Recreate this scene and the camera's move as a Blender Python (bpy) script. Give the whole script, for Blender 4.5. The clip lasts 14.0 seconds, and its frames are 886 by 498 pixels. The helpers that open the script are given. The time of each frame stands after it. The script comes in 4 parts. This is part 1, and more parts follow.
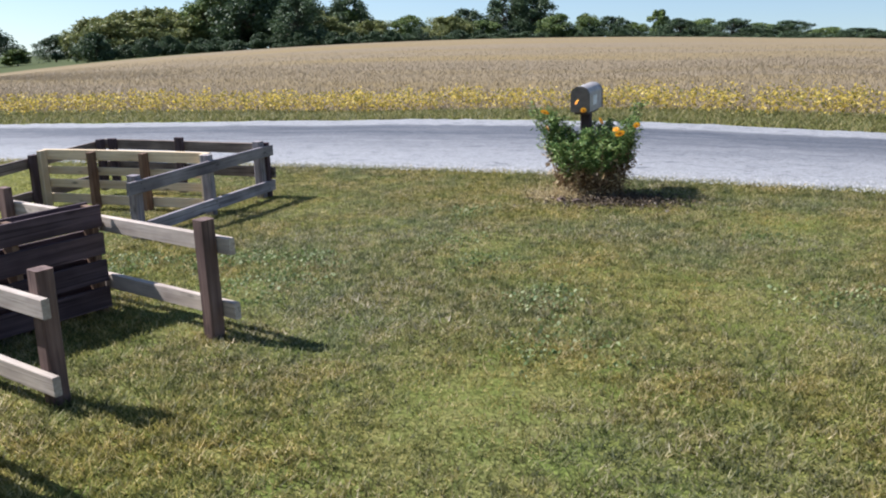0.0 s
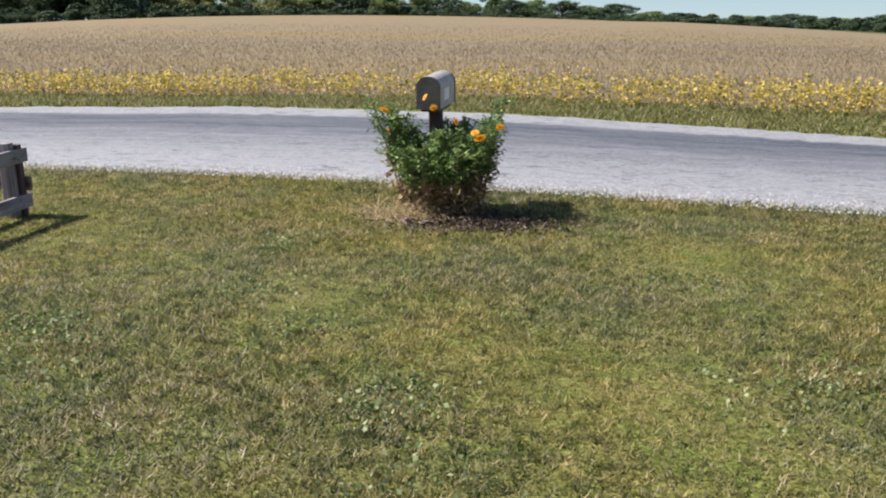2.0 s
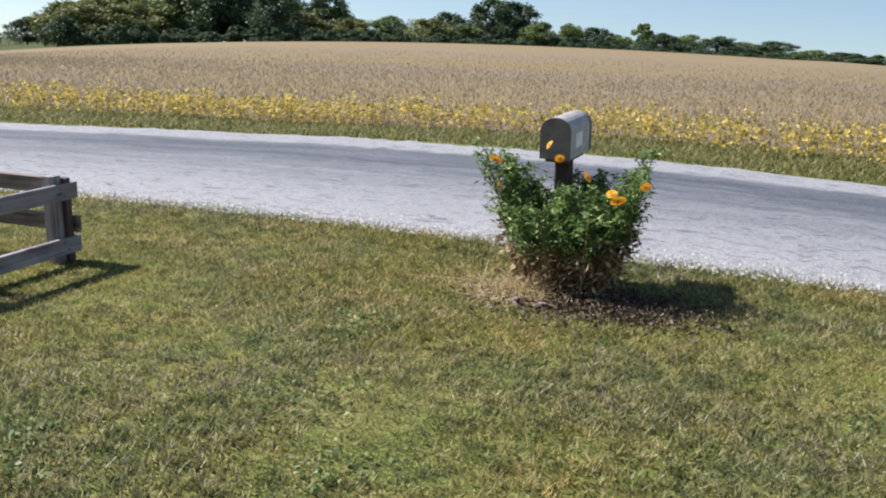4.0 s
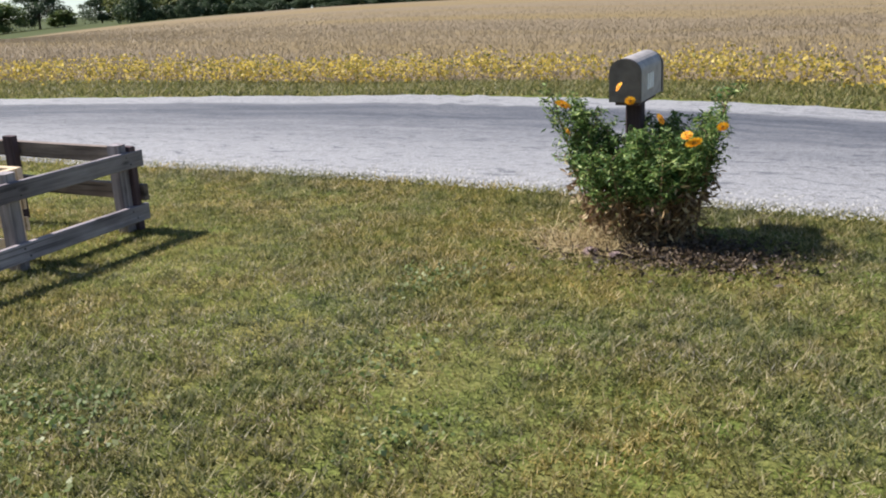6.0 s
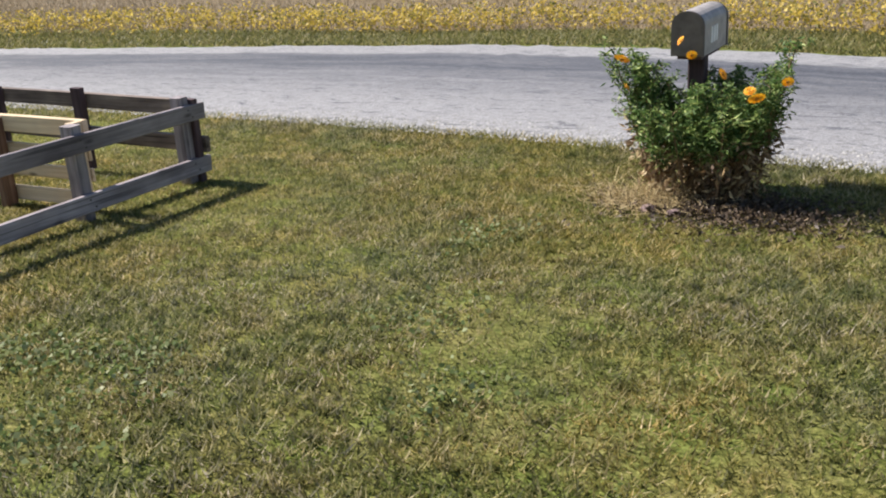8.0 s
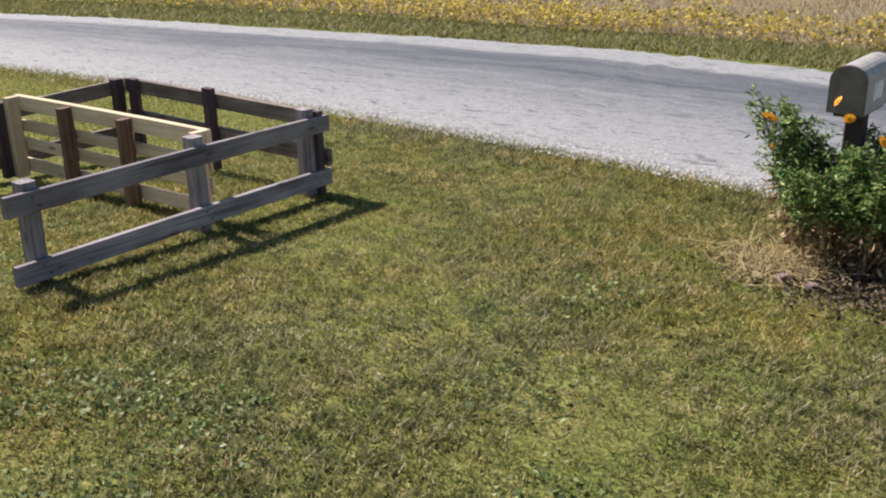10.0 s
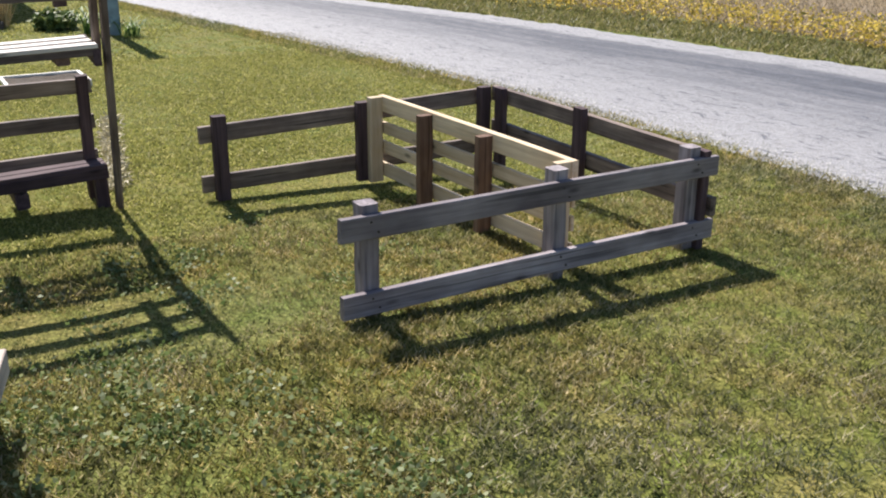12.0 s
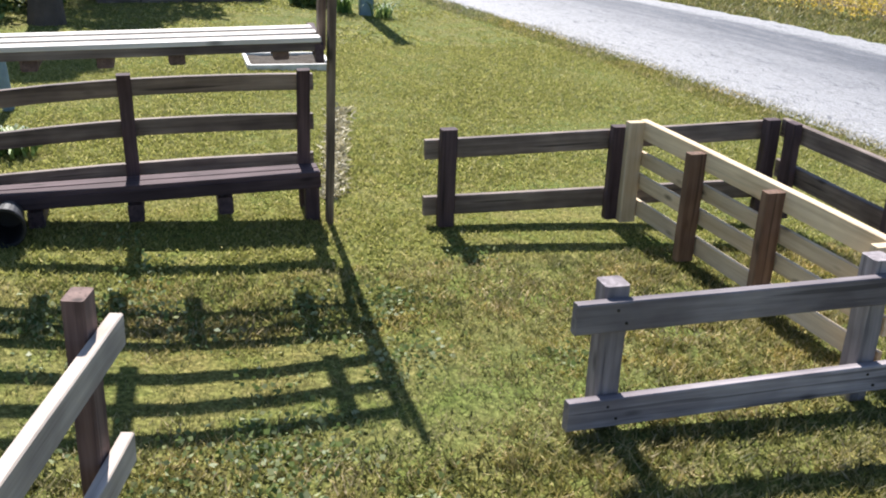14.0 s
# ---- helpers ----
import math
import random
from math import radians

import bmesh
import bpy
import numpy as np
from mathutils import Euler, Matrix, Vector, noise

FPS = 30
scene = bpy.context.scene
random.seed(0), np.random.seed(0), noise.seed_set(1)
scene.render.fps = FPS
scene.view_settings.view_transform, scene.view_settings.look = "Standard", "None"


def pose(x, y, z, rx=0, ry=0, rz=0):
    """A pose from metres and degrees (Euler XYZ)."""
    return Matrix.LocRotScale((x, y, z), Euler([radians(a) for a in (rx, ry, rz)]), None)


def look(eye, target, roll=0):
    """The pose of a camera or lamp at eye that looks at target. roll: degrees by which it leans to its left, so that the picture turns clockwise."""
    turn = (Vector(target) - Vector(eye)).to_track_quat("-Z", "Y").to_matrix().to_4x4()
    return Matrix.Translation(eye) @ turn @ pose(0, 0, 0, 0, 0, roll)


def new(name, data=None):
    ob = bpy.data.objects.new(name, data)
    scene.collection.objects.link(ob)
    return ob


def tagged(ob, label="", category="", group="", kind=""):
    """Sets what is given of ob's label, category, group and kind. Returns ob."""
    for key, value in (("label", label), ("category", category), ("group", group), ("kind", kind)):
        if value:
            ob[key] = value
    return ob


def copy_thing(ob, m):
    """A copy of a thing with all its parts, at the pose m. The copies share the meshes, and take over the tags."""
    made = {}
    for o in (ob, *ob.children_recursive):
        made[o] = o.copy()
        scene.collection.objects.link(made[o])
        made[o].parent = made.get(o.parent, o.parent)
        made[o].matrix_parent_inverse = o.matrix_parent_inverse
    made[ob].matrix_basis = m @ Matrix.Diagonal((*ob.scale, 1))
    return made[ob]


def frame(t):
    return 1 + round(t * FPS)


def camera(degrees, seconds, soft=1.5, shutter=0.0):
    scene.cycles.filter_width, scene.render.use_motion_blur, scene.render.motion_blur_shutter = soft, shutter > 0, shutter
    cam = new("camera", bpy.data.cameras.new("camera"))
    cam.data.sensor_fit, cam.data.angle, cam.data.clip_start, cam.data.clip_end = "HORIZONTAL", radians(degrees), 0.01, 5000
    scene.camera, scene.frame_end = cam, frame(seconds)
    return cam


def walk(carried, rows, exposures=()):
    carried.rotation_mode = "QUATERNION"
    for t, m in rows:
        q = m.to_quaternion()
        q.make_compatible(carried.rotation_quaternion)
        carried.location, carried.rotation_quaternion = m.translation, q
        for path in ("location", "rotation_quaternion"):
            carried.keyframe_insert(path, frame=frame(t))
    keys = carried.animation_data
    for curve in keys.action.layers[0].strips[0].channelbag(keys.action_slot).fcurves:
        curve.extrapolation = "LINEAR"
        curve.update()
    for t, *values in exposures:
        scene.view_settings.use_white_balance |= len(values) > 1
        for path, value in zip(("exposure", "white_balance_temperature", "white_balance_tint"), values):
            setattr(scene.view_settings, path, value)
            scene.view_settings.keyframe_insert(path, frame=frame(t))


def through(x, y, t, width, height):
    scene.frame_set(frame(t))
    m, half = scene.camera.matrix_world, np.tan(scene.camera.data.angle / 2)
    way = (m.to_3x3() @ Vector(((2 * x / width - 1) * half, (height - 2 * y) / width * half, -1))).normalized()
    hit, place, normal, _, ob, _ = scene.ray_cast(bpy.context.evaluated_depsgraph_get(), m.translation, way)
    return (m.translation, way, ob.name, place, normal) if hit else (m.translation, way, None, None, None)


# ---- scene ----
cam = camera(48.0, 14.0, soft=2.0)
PATH = [
    (0, (0.525, -0.178, 1.789), (-0.255, 1.593, 1.283), -2.2),
    (0.3, (0.42, 0.11, 1.751), (-0.224, 1.938, 1.257), -1.9),
    (0.5, (0.33, 0.372, 1.733), (-0.289, 2.212, 1.251), -3.1),
    (1, (0.201, 0.876, 1.702), (-0.483, 2.704, 1.266), -1.2),
    (1.5, (0.059, 1.299, 1.705), (-0.674, 3.099, 1.23), -0.2),
    (2, (-0.107, 1.71, 1.676), (-0.574, 3.574, 1.121), -0.4),
    (2.5, (-0.143, 2.148, 1.668), (-0.697, 3.981, 1.093), -1.1),
    (3, (-0.234, 2.54, 1.662), (-0.758, 4.375, 1.064), -0.6),
    (3.5, (-0.361, 2.845, 1.674), (-0.815, 4.708, 1.106), -0.6),
    (4, (-0.407, 3.223, 1.562), (-1.139, 5.016, 1.062), 0.9),
    (4.2, (-0.424, 3.311, 1.583), (-1.201, 5.088, 1.094), 0.8),
    (6.5, (-0.429, 3.376, 1.479), (-1.293, 5.075, 0.872), -3.0),
    (7, (-0.397, 3.372, 1.489), (-1.185, 5.1, 0.862), -2.7),
    (7.5, (-0.39, 3.368, 1.48), (-1.203, 5.082, 0.848), -3.3),
    (7.7, (-0.381, 3.378, 1.489), (-1.276, 5.047, 0.846), -3.9),
    (9.8, (-0.420, 3.726, 1.781), (-1.544, 5.218, 1.070), -1.5),
    (10, (-0.49, 3.76, 1.777), (-1.669, 5.212, 1.068), -1.0),
    (10.5, (-0.78, 3.996, 1.712), (-2.151, 5.254, 0.978), -3.1),
    (11, (-1.037, 4.126, 1.702), (-2.672, 5.043, 1.005), -2.7),
    (11.5, (-1.11, 4.164, 1.701), (-2.783, 4.981, 0.972), -2.9),
    (12, (-1.294, 4.304, 1.714), (-2.911, 5.251, 1.015), 0.3),
    (12.5, (-1.491, 4.466, 1.703), (-3.061, 5.463, 0.968), -0.9),
    (13, (-1.762, 4.619, 1.71), (-3.526, 5.239, 0.999), 1.7),
    (13.5, (-1.996, 4.695, 1.682), (-3.808, 5.118, 0.95), 1.1),
    (14, (-2.257, 4.697, 1.668), (-4.043, 5.218, 0.935), 2.3),
]
walk(cam, [(t, look(eye, target, roll)) for t, eye, target, roll in PATH], [(0, 0.9, 6010, 13), (1.5, 0.9, 6230, 13), (2.1, 0.82, 6480, 14), (3, 0.83, 6330, 13), (4, 0.84, 6280, 13), (7.5, 0.76, 6680, 13), (10, 0.73, 6780, 13), (10.5, 0.71, 6780, 13), (11, 0.85, 6730, 14), (11.5, 0.87, 6630, 14), (12.5, 0.86, 6580, 13), (14, 1.09, 6330, 12)])

# ---- world, sun ----
SUN_EL, SUN_AZ = radians(45), radians(-90)      # azimuth from +y towards +x
world = bpy.data.worlds.new("world")
scene.world = world
world.use_nodes = True
wn = world.node_tree
bg = wn.nodes["Background"]
sky = wn.nodes.new("ShaderNodeTexSky")
sky.sky_type, sky.sun_disc = "NISHITA", False
sky.sun_elevation, sky.sun_rotation = SUN_EL, SUN_AZ
sky.air_density, sky.dust_density, sky.ozone_density = 1.0, 0.3, 2.0
tilt = wn.nodes.new("ShaderNodeMapping")     # the lawn falls away from level ground by some degrees
tilt.inputs["Rotation"].default_value = (radians(7), 0, 0)
wn.links.new(wn.nodes.new("ShaderNodeTexCoord").outputs["Generated"], tilt.inputs[0])
wn.links.new(tilt.outputs[0], sky.inputs[0])
wn.links.new(sky.outputs[0], bg.inputs[0])
bg.inputs[1].default_value = 0.07
sun = new("sun", bpy.data.lights.new("sun", "SUN"))
sun.data.energy, sun.data.angle, sun.data.color = 5.0, radians(0.55), (1.0, 0.955, 0.90)
sdir = Vector((math.sin(SUN_AZ) * math.cos(SUN_EL), math.cos(SUN_AZ) * math.cos(SUN_EL), math.sin(SUN_EL)))
sun.matrix_world = look(sdir * 60, (0, 0, 0))


# ---- materials ----
def nodes(name):
    m = bpy.data.materials.new(name)
    m.use_nodes = True
    nt = m.node_tree
    return m, nt, nt.nodes["Principled BSDF"]


def add(nt, kind, **sets):
    n = nt.nodes.new(kind)
    for k, v in sets.items():
        if k in n.inputs:
            n.inputs[k].default_value = v
    return n


def ramp(nt, src, stops):
    r = nt.nodes.new("ShaderNodeValToRGB")
    r.color_ramp.elements[0].position, r.color_ramp.elements[0].color = stops[0][0], (*stops[0][1], 1)
    r.color_ramp.elements[1].position, r.color_ramp.elements[1].color = stops[-1][0], (*stops[-1][1], 1)
    for p, c in stops[1:-1]:
        e = r.color_ramp.elements.new(p)
        e.color = (*c, 1)
    nt.links.new(src, r.inputs[0])
    return r.outputs[0]


def mixc(nt, fac, a, b, blend="MIX"):
    m = nt.nodes.new("ShaderNodeMix")
    m.data_type, m.blend_type = "RGBA", blend
    for sock, v in ((m.inputs[0], fac), (m.inputs[6], a), (m.inputs[7], b)):
        if isinstance(v, (int, float)):
            sock.default_value = v
        elif isinstance(v, tuple):
            sock.default_value = (*v, 1)
        else:
            nt.links.new(v, sock)
    return m.outputs[2]


def math_n(nt, op, a, b=0.0, c=0.0):
    m = nt.nodes.new("ShaderNodeMath")
    m.operation = op
    for i, v in enumerate((a, b, c)):
        if isinstance(v, (int, float)):
            m.inputs[i].default_value = v
        else:
            nt.links.new(v, m.inputs[i])
    return m.outputs[0]


def coords(nt, scale=(1, 1, 1), which="Object", shift=None):
    t = nt.nodes.new("ShaderNodeTexCoord")
    mp = nt.nodes.new("ShaderNodeMapping")
    mp.inputs["Scale"].default_value = scale
    nt.links.new(t.outputs[which], mp.inputs[0])
    if shift is not None:
        nt.links.new(shift, mp.inputs["Location"])
    return mp.outputs[0]


def noise_n(nt, vec, scale, detail=4.0, rough=0.55):
    n = add(nt, "ShaderNodeTexNoise", Scale=scale, Detail=detail, Roughness=rough)
    nt.links.new(vec, n.inputs["Vector"])
    return n.outputs[0]


def bump(nt, bsdf, height, strength, dist):
    b = add(nt, "ShaderNodeBump", Strength=strength, Distance=dist)
    nt.links.new(height, b.inputs["Height"])
    nt.links.new(b.outputs[0], bsdf.inputs["Normal"])


def wood(name, pale, dark, rough=0.8, vary=0.35, wear=1.0):
    """Board timber: grain along the board's own x, with knots and grey weathering."""
    m, nt, b = nodes(name)
    info = nt.nodes.new("ShaderNodeObjectInfo")
    sh = math_n(nt, "MULTIPLY", info.outputs["Random"], 37.0)
    grain = noise_n(nt, coords(nt, (1.6, 34, 34), shift=sh), 1.0, 6, 0.62)
    blot = noise_n(nt, coords(nt, (3.0, 5, 5), shift=sh), 1.0, 3)
    knots = add(nt, "ShaderNodeTexVoronoi", Scale=1.0)
    nt.links.new(coords(nt, (3.2, 9, 9), shift=sh), knots.inputs["Vector"])
    kn = ramp(nt, knots.outputs["Distance"], [(0.05, (0.35, 0.35, 0.35)), (0.16, (1, 1, 1))])
    col = ramp(nt, grain, [(0.28, dark), (0.52, tuple((p + d) / 2 for p, d in zip(pale, dark))), (0.72, pale)])
    col = mixc(nt, ramp(nt, blot, [(0.35, (0, 0, 0)), (0.7, (1, 1, 1))]), col, mixc(nt, 1.0, col, tuple(1.0 - wear * v for v in (0.42, 0.44, 0.42)), "MULTIPLY"))
    col = mixc(nt, 1.0, col, kn, "MULTIPLY")
    split = noise_n(nt, coords(nt, (1.1, 46, 46), shift=sh), 1.0, 3, 0.5)
    col = mixc(nt, ramp(nt, split, [(0.60, (0, 0, 0)), (0.67, (0.6 * wear, 0.6 * wear, 0.6 * wear))]), col, tuple(v * 0.3 for v in dark))
    hv = nt.nodes.new("ShaderNodeHueSaturation")
    nt.links.new(col, hv.inputs["Color"])
    nt.links.new(math_n(nt, "MULTIPLY_ADD", info.outputs["Random"], vary, 1.0 - vary / 2), hv.inputs["Value"])
    nt.links.new(hv.outputs[0], b.inputs["Base Color"])
    b.inputs["Roughness"].default_value = rough
    b.inputs["Specular IOR Level"].default_value = 0.25
    bump(nt, b, grain, 0.5, 0.004)
    return m


WEATHERED = wood("weathered_timber", (0.46, 0.415, 0.42), (0.18, 0.157, 0.163))
FRESH = wood("fresh_pine", (0.84, 0.70, 0.50), (0.56, 0.42, 0.26), wear=0.45)
RED = wood("red_brown_timber", (0.33, 0.21, 0.14), (0.14, 0.08, 0.052))
PALE = wood("sun_bleached_timber", (0.68, 0.59, 0.50), (0.37, 0.305, 0.25))
# old brown timber, also the shaded tone of the far enclosure's rails
BENCH = wood("old_and_shaded_timber", (0.37, 0.295, 0.245), (0.11, 0.083, 0.07), 0.7, wear=1.35)
# pale deck timber, with the sun's glare put into its colour
SUNLIT_DECK = wood("pale_sunlit_deck_timber", (0.84, 0.79, 0.72), (0.56, 0.51, 0.45), 0.6, wear=0.4)
# dark planks; on the bench seat this colour stands in for shade
BROWN = wood("stained_and_shaded_timber", (0.15, 0.102, 0.108), (0.05, 0.032, 0.036))
DUSKY = wood("dusky_red_timber", (0.26, 0.175, 0.145), (0.10, 0.062, 0.054))


def plain(name, col, rough=0.6, metal=0.0, var=0.25, scale=9.0, bmp=0.0):
    m, nt, b = nodes(name)
    v = coords(nt)
    n1, n2 = noise_n(nt, v, scale, 5), noise_n(nt, v, scale * 9, 3)
    c = mixc(nt, ramp(nt, n1, [(0.3, (0, 0, 0)), (0.7, (1, 1, 1))]), tuple(x * (1 - var) for x in col), tuple(min(1, x * (1 + var)) for x in col))
    c = mixc(nt, math_n(nt, "MULTIPLY", n2, 0.25), c, tuple(x * 0.6 for x in col))
    nt.links.new(c, b.inputs["Base Color"])
    b.inputs["Roughness"].default_value, b.inputs["Metallic"].default_value = rough, metal
    if bmp:
        bump(nt, b, n2, 0.6, bmp)
    return m


def leafy(name, stops, rough=0.55, through=0.42, patch=0.0, patch_cols=None):
    """Leaves or blades: a colour for each island, broken by patches on the ground."""
    m, nt, b = nodes(name)
    g = nt.nodes.new("ShaderNodeNewGeometry")
    col = ramp(nt, g.outputs["Random Per Island"], stops)
    if patch:
        pn = noise_n(nt, coords(nt), patch, 4, 0.6)
        pm = ramp(nt, pn, [(0.40, (0, 0, 0)), (0.62, (1, 1, 1))])
        col = mixc(nt, pm, col, ramp(nt, g.outputs["Random Per Island"], patch_cols))
    if patch:
        tn = ramp(nt, noise_n(nt, coords(nt), 9.0, 5, 0.7), [(0.36, (0.36, 0.40, 0.38)), (0.5, (0.92, 0.92, 0.92)), (0.66, (1.32, 1.25, 1.2))])
        col = mixc(nt, 1.0, col, tn, "MULTIPLY")
        wide = ramp(nt, noise_n(nt, coords(nt), 0.55, 3, 0.5), [(0.38, (1.06, 1.02, 0.80)), (0.62, (0.93, 0.99, 1.22))])
        col = mixc(nt, 1.0, col, wide, "MULTIPLY")
    nt.links.new(col, b.inputs["Base Color"])
    b.inputs["Roughness"].default_value = rough
    b.inputs["Specular IOR Level"].default_value = 0.3
    tr = nt.nodes.new("ShaderNodeBsdfTranslucent")
    nt.links.new(col, tr.inputs["Color"])
    mx = nt.nodes.new("ShaderNodeMixShader")
    mx.inputs[0].default_value = through
    nt.links.new(b.outputs[0], mx.inputs[1])
    nt.links.new(tr.outputs[0], mx.inputs[2])
    nt.links.new(mx.outputs[0], nt.nodes["Material Output"].inputs["Surface"])
    return m


GRASS = leafy("lawn_blades",
              [(0.0, (0.11, 0.105, 0.030)), (0.3, (0.22, 0.202, 0.060)), (0.6, (0.35, 0.300, 0.105)), (0.85, (0.52, 0.425, 0.225)), (1.0, (0.72, 0.61, 0.42))],
              through=0.5, patch=2.1, patch_cols=[(0.0, (0.09, 0.118, 0.035)), (0.5, (0.215, 0.230, 0.070)), (1.0, (0.45, 0.405, 0.20))])
# greener, lighter blades for the far lawn, with its backlight put into the colour
GRASS_BACKLIT = leafy("backlit_lawn_blades",
             [(0.0, (0.165, 0.180, 0.045)), (0.4, (0.29, 0.300, 0.080)), (0.8, (0.41, 0.390, 0.125)), (1.0, (0.58, 0.52, 0.24))],
             through=0.5)
BLEACHED = leafy("bleached_grass", [(0.0, (0.34, 0.30, 0.17)), (0.6, (0.52, 0.47, 0.31)), (1.0, (0.72, 0.66, 0.48))], through=0.2)
CLOVER = leafy("clover_leaves", [(0.0, (0.085, 0.135, 0.04)), (0.6, (0.20, 0.255, 0.09)), (1.0, (0.42, 0.44, 0.24))], through=0.35)
VERGE = leafy("verge_blades", [(0.0, (0.085, 0.10, 0.03)), (0.5, (0.18, 0.185, 0.06)), (1.0, (0.40, 0.34, 0.16))])
BEAN = leafy("bean_leaves", [(0.0, (0.16, 0.18, 0.04)), (0.2, (0.30, 0.25, 0.07)), (0.4, (0.50, 0.37, 0.075)), (0.75, (0.62, 0.46, 0.085)), (1.0, (0.74, 0.58, 0.17))])
FIELD_STRAW = leafy("field_stalks", [(0.0, (0.198, 0.160, 0.105)), (0.5, (0.240, 0.195, 0.128)), (1.0, (0.295, 0.242, 0.16))], through=0.3)
STRAW = leafy("dry_stalks", [(0.0, (0.20, 0.14, 0.065)), (0.5, (0.42, 0.32, 0.16)), (1.0, (0.60, 0.50, 0.28))], through=0.15)
BUSH = leafy("bush_leaves", [(0.0, (0.035, 0.085, 0.022)), (0.45, (0.10, 0.185, 0.05)), (0.8, (0.23, 0.33, 0.09)), (1.0, (0.42, 0.49, 0.17))], through=0.3)
# brown litter, darkened to deepen the bush's shadow
LITTER = leafy("shadowed_leaf_litter", [(0.0, (0.04, 0.028, 0.02)), (0.7, (0.085, 0.06, 0.04)), (1.0, (0.20, 0.145, 0.09))], through=0.05)
DRY = leafy("withered_leaves", [(0.0, (0.12, 0.07, 0.04)), (0.6, (0.28, 0.18, 0.09)), (1.0, (0.50, 0.40, 0.22))], through=0.15)
TREE_A = leafy("tree_leaves_green", [(0.0, (0.061, 0.101, 0.036)), (0.6, (0.142, 0.203, 0.061)), (1.0, (0.284, 0.324, 0.101))], through=0.2)
TREE_B = leafy("tree_leaves_olive", [(0.0, (0.10, 0.125, 0.042)), (0.6, (0.205, 0.23, 0.08)), (1.0, (0.36, 0.35, 0.125))], through=0.2)
TREE_C = leafy("tree_leaves_dark", [(0.0, (0.038, 0.066, 0.034)), (0.7, (0.076, 0.113, 0.053)), (1.0, (0.151, 0.209, 0.095))], through=0.15)
BARK = plain("bark", (0.10, 0.075, 0.055), 0.9, bmp=0.02)
STEM = plain("bush_stems", (0.20, 0.13, 0.07), 0.8)
ORANGE = leafy("orange_petals", [(0.0, (0.82, 0.30, 0.01)), (1.0, (0.98, 0.55, 0.04))], through=0.25)
HEART = plain("flower_centre", (0.45, 0.20, 0.02), 0.8)
METAL = plain("grey_mailbox_metal", (0.37, 0.34, 0.32), 0.5, 0.0, 0.3, 14.0)
METAL_DARK = plain("mailbox_front_metal", (0.17, 0.148, 0.14), 0.55, 0.2, 0.3, 14.0)
BARS = plain("pale_number_stickers", (0.82, 0.82, 0.82), 0.5)
BLACK = plain("black_plastic", (0.02, 0.02, 0.022), 0.45)
BLUE = plain("blue_grey_paint", (0.20, 0.29, 0.36), 0.5)
STONE = plain("pinkish_stone", (0.24, 0.17, 0.17), 0.85, bmp=0.01)
WHITE = plain("white_bed_boards", (0.70, 0.68, 0.62), 0.6)
SOIL = plain("bed_soil", (0.06, 0.045, 0.03), 0.95, bmp=0.02)
NAIL = plain("nail_heads", (0.05, 0.045, 0.04), 0.6, 0.6)
SIDING = plain("far_house_siding", (0.45, 0.46, 0.47), 0.6)
ROOFING = plain("far_house_roof", (0.16, 0.15, 0.15), 0.8)
GLASSY = plain("far_house_glass", (0.05, 0.06, 0.07), 0.1)


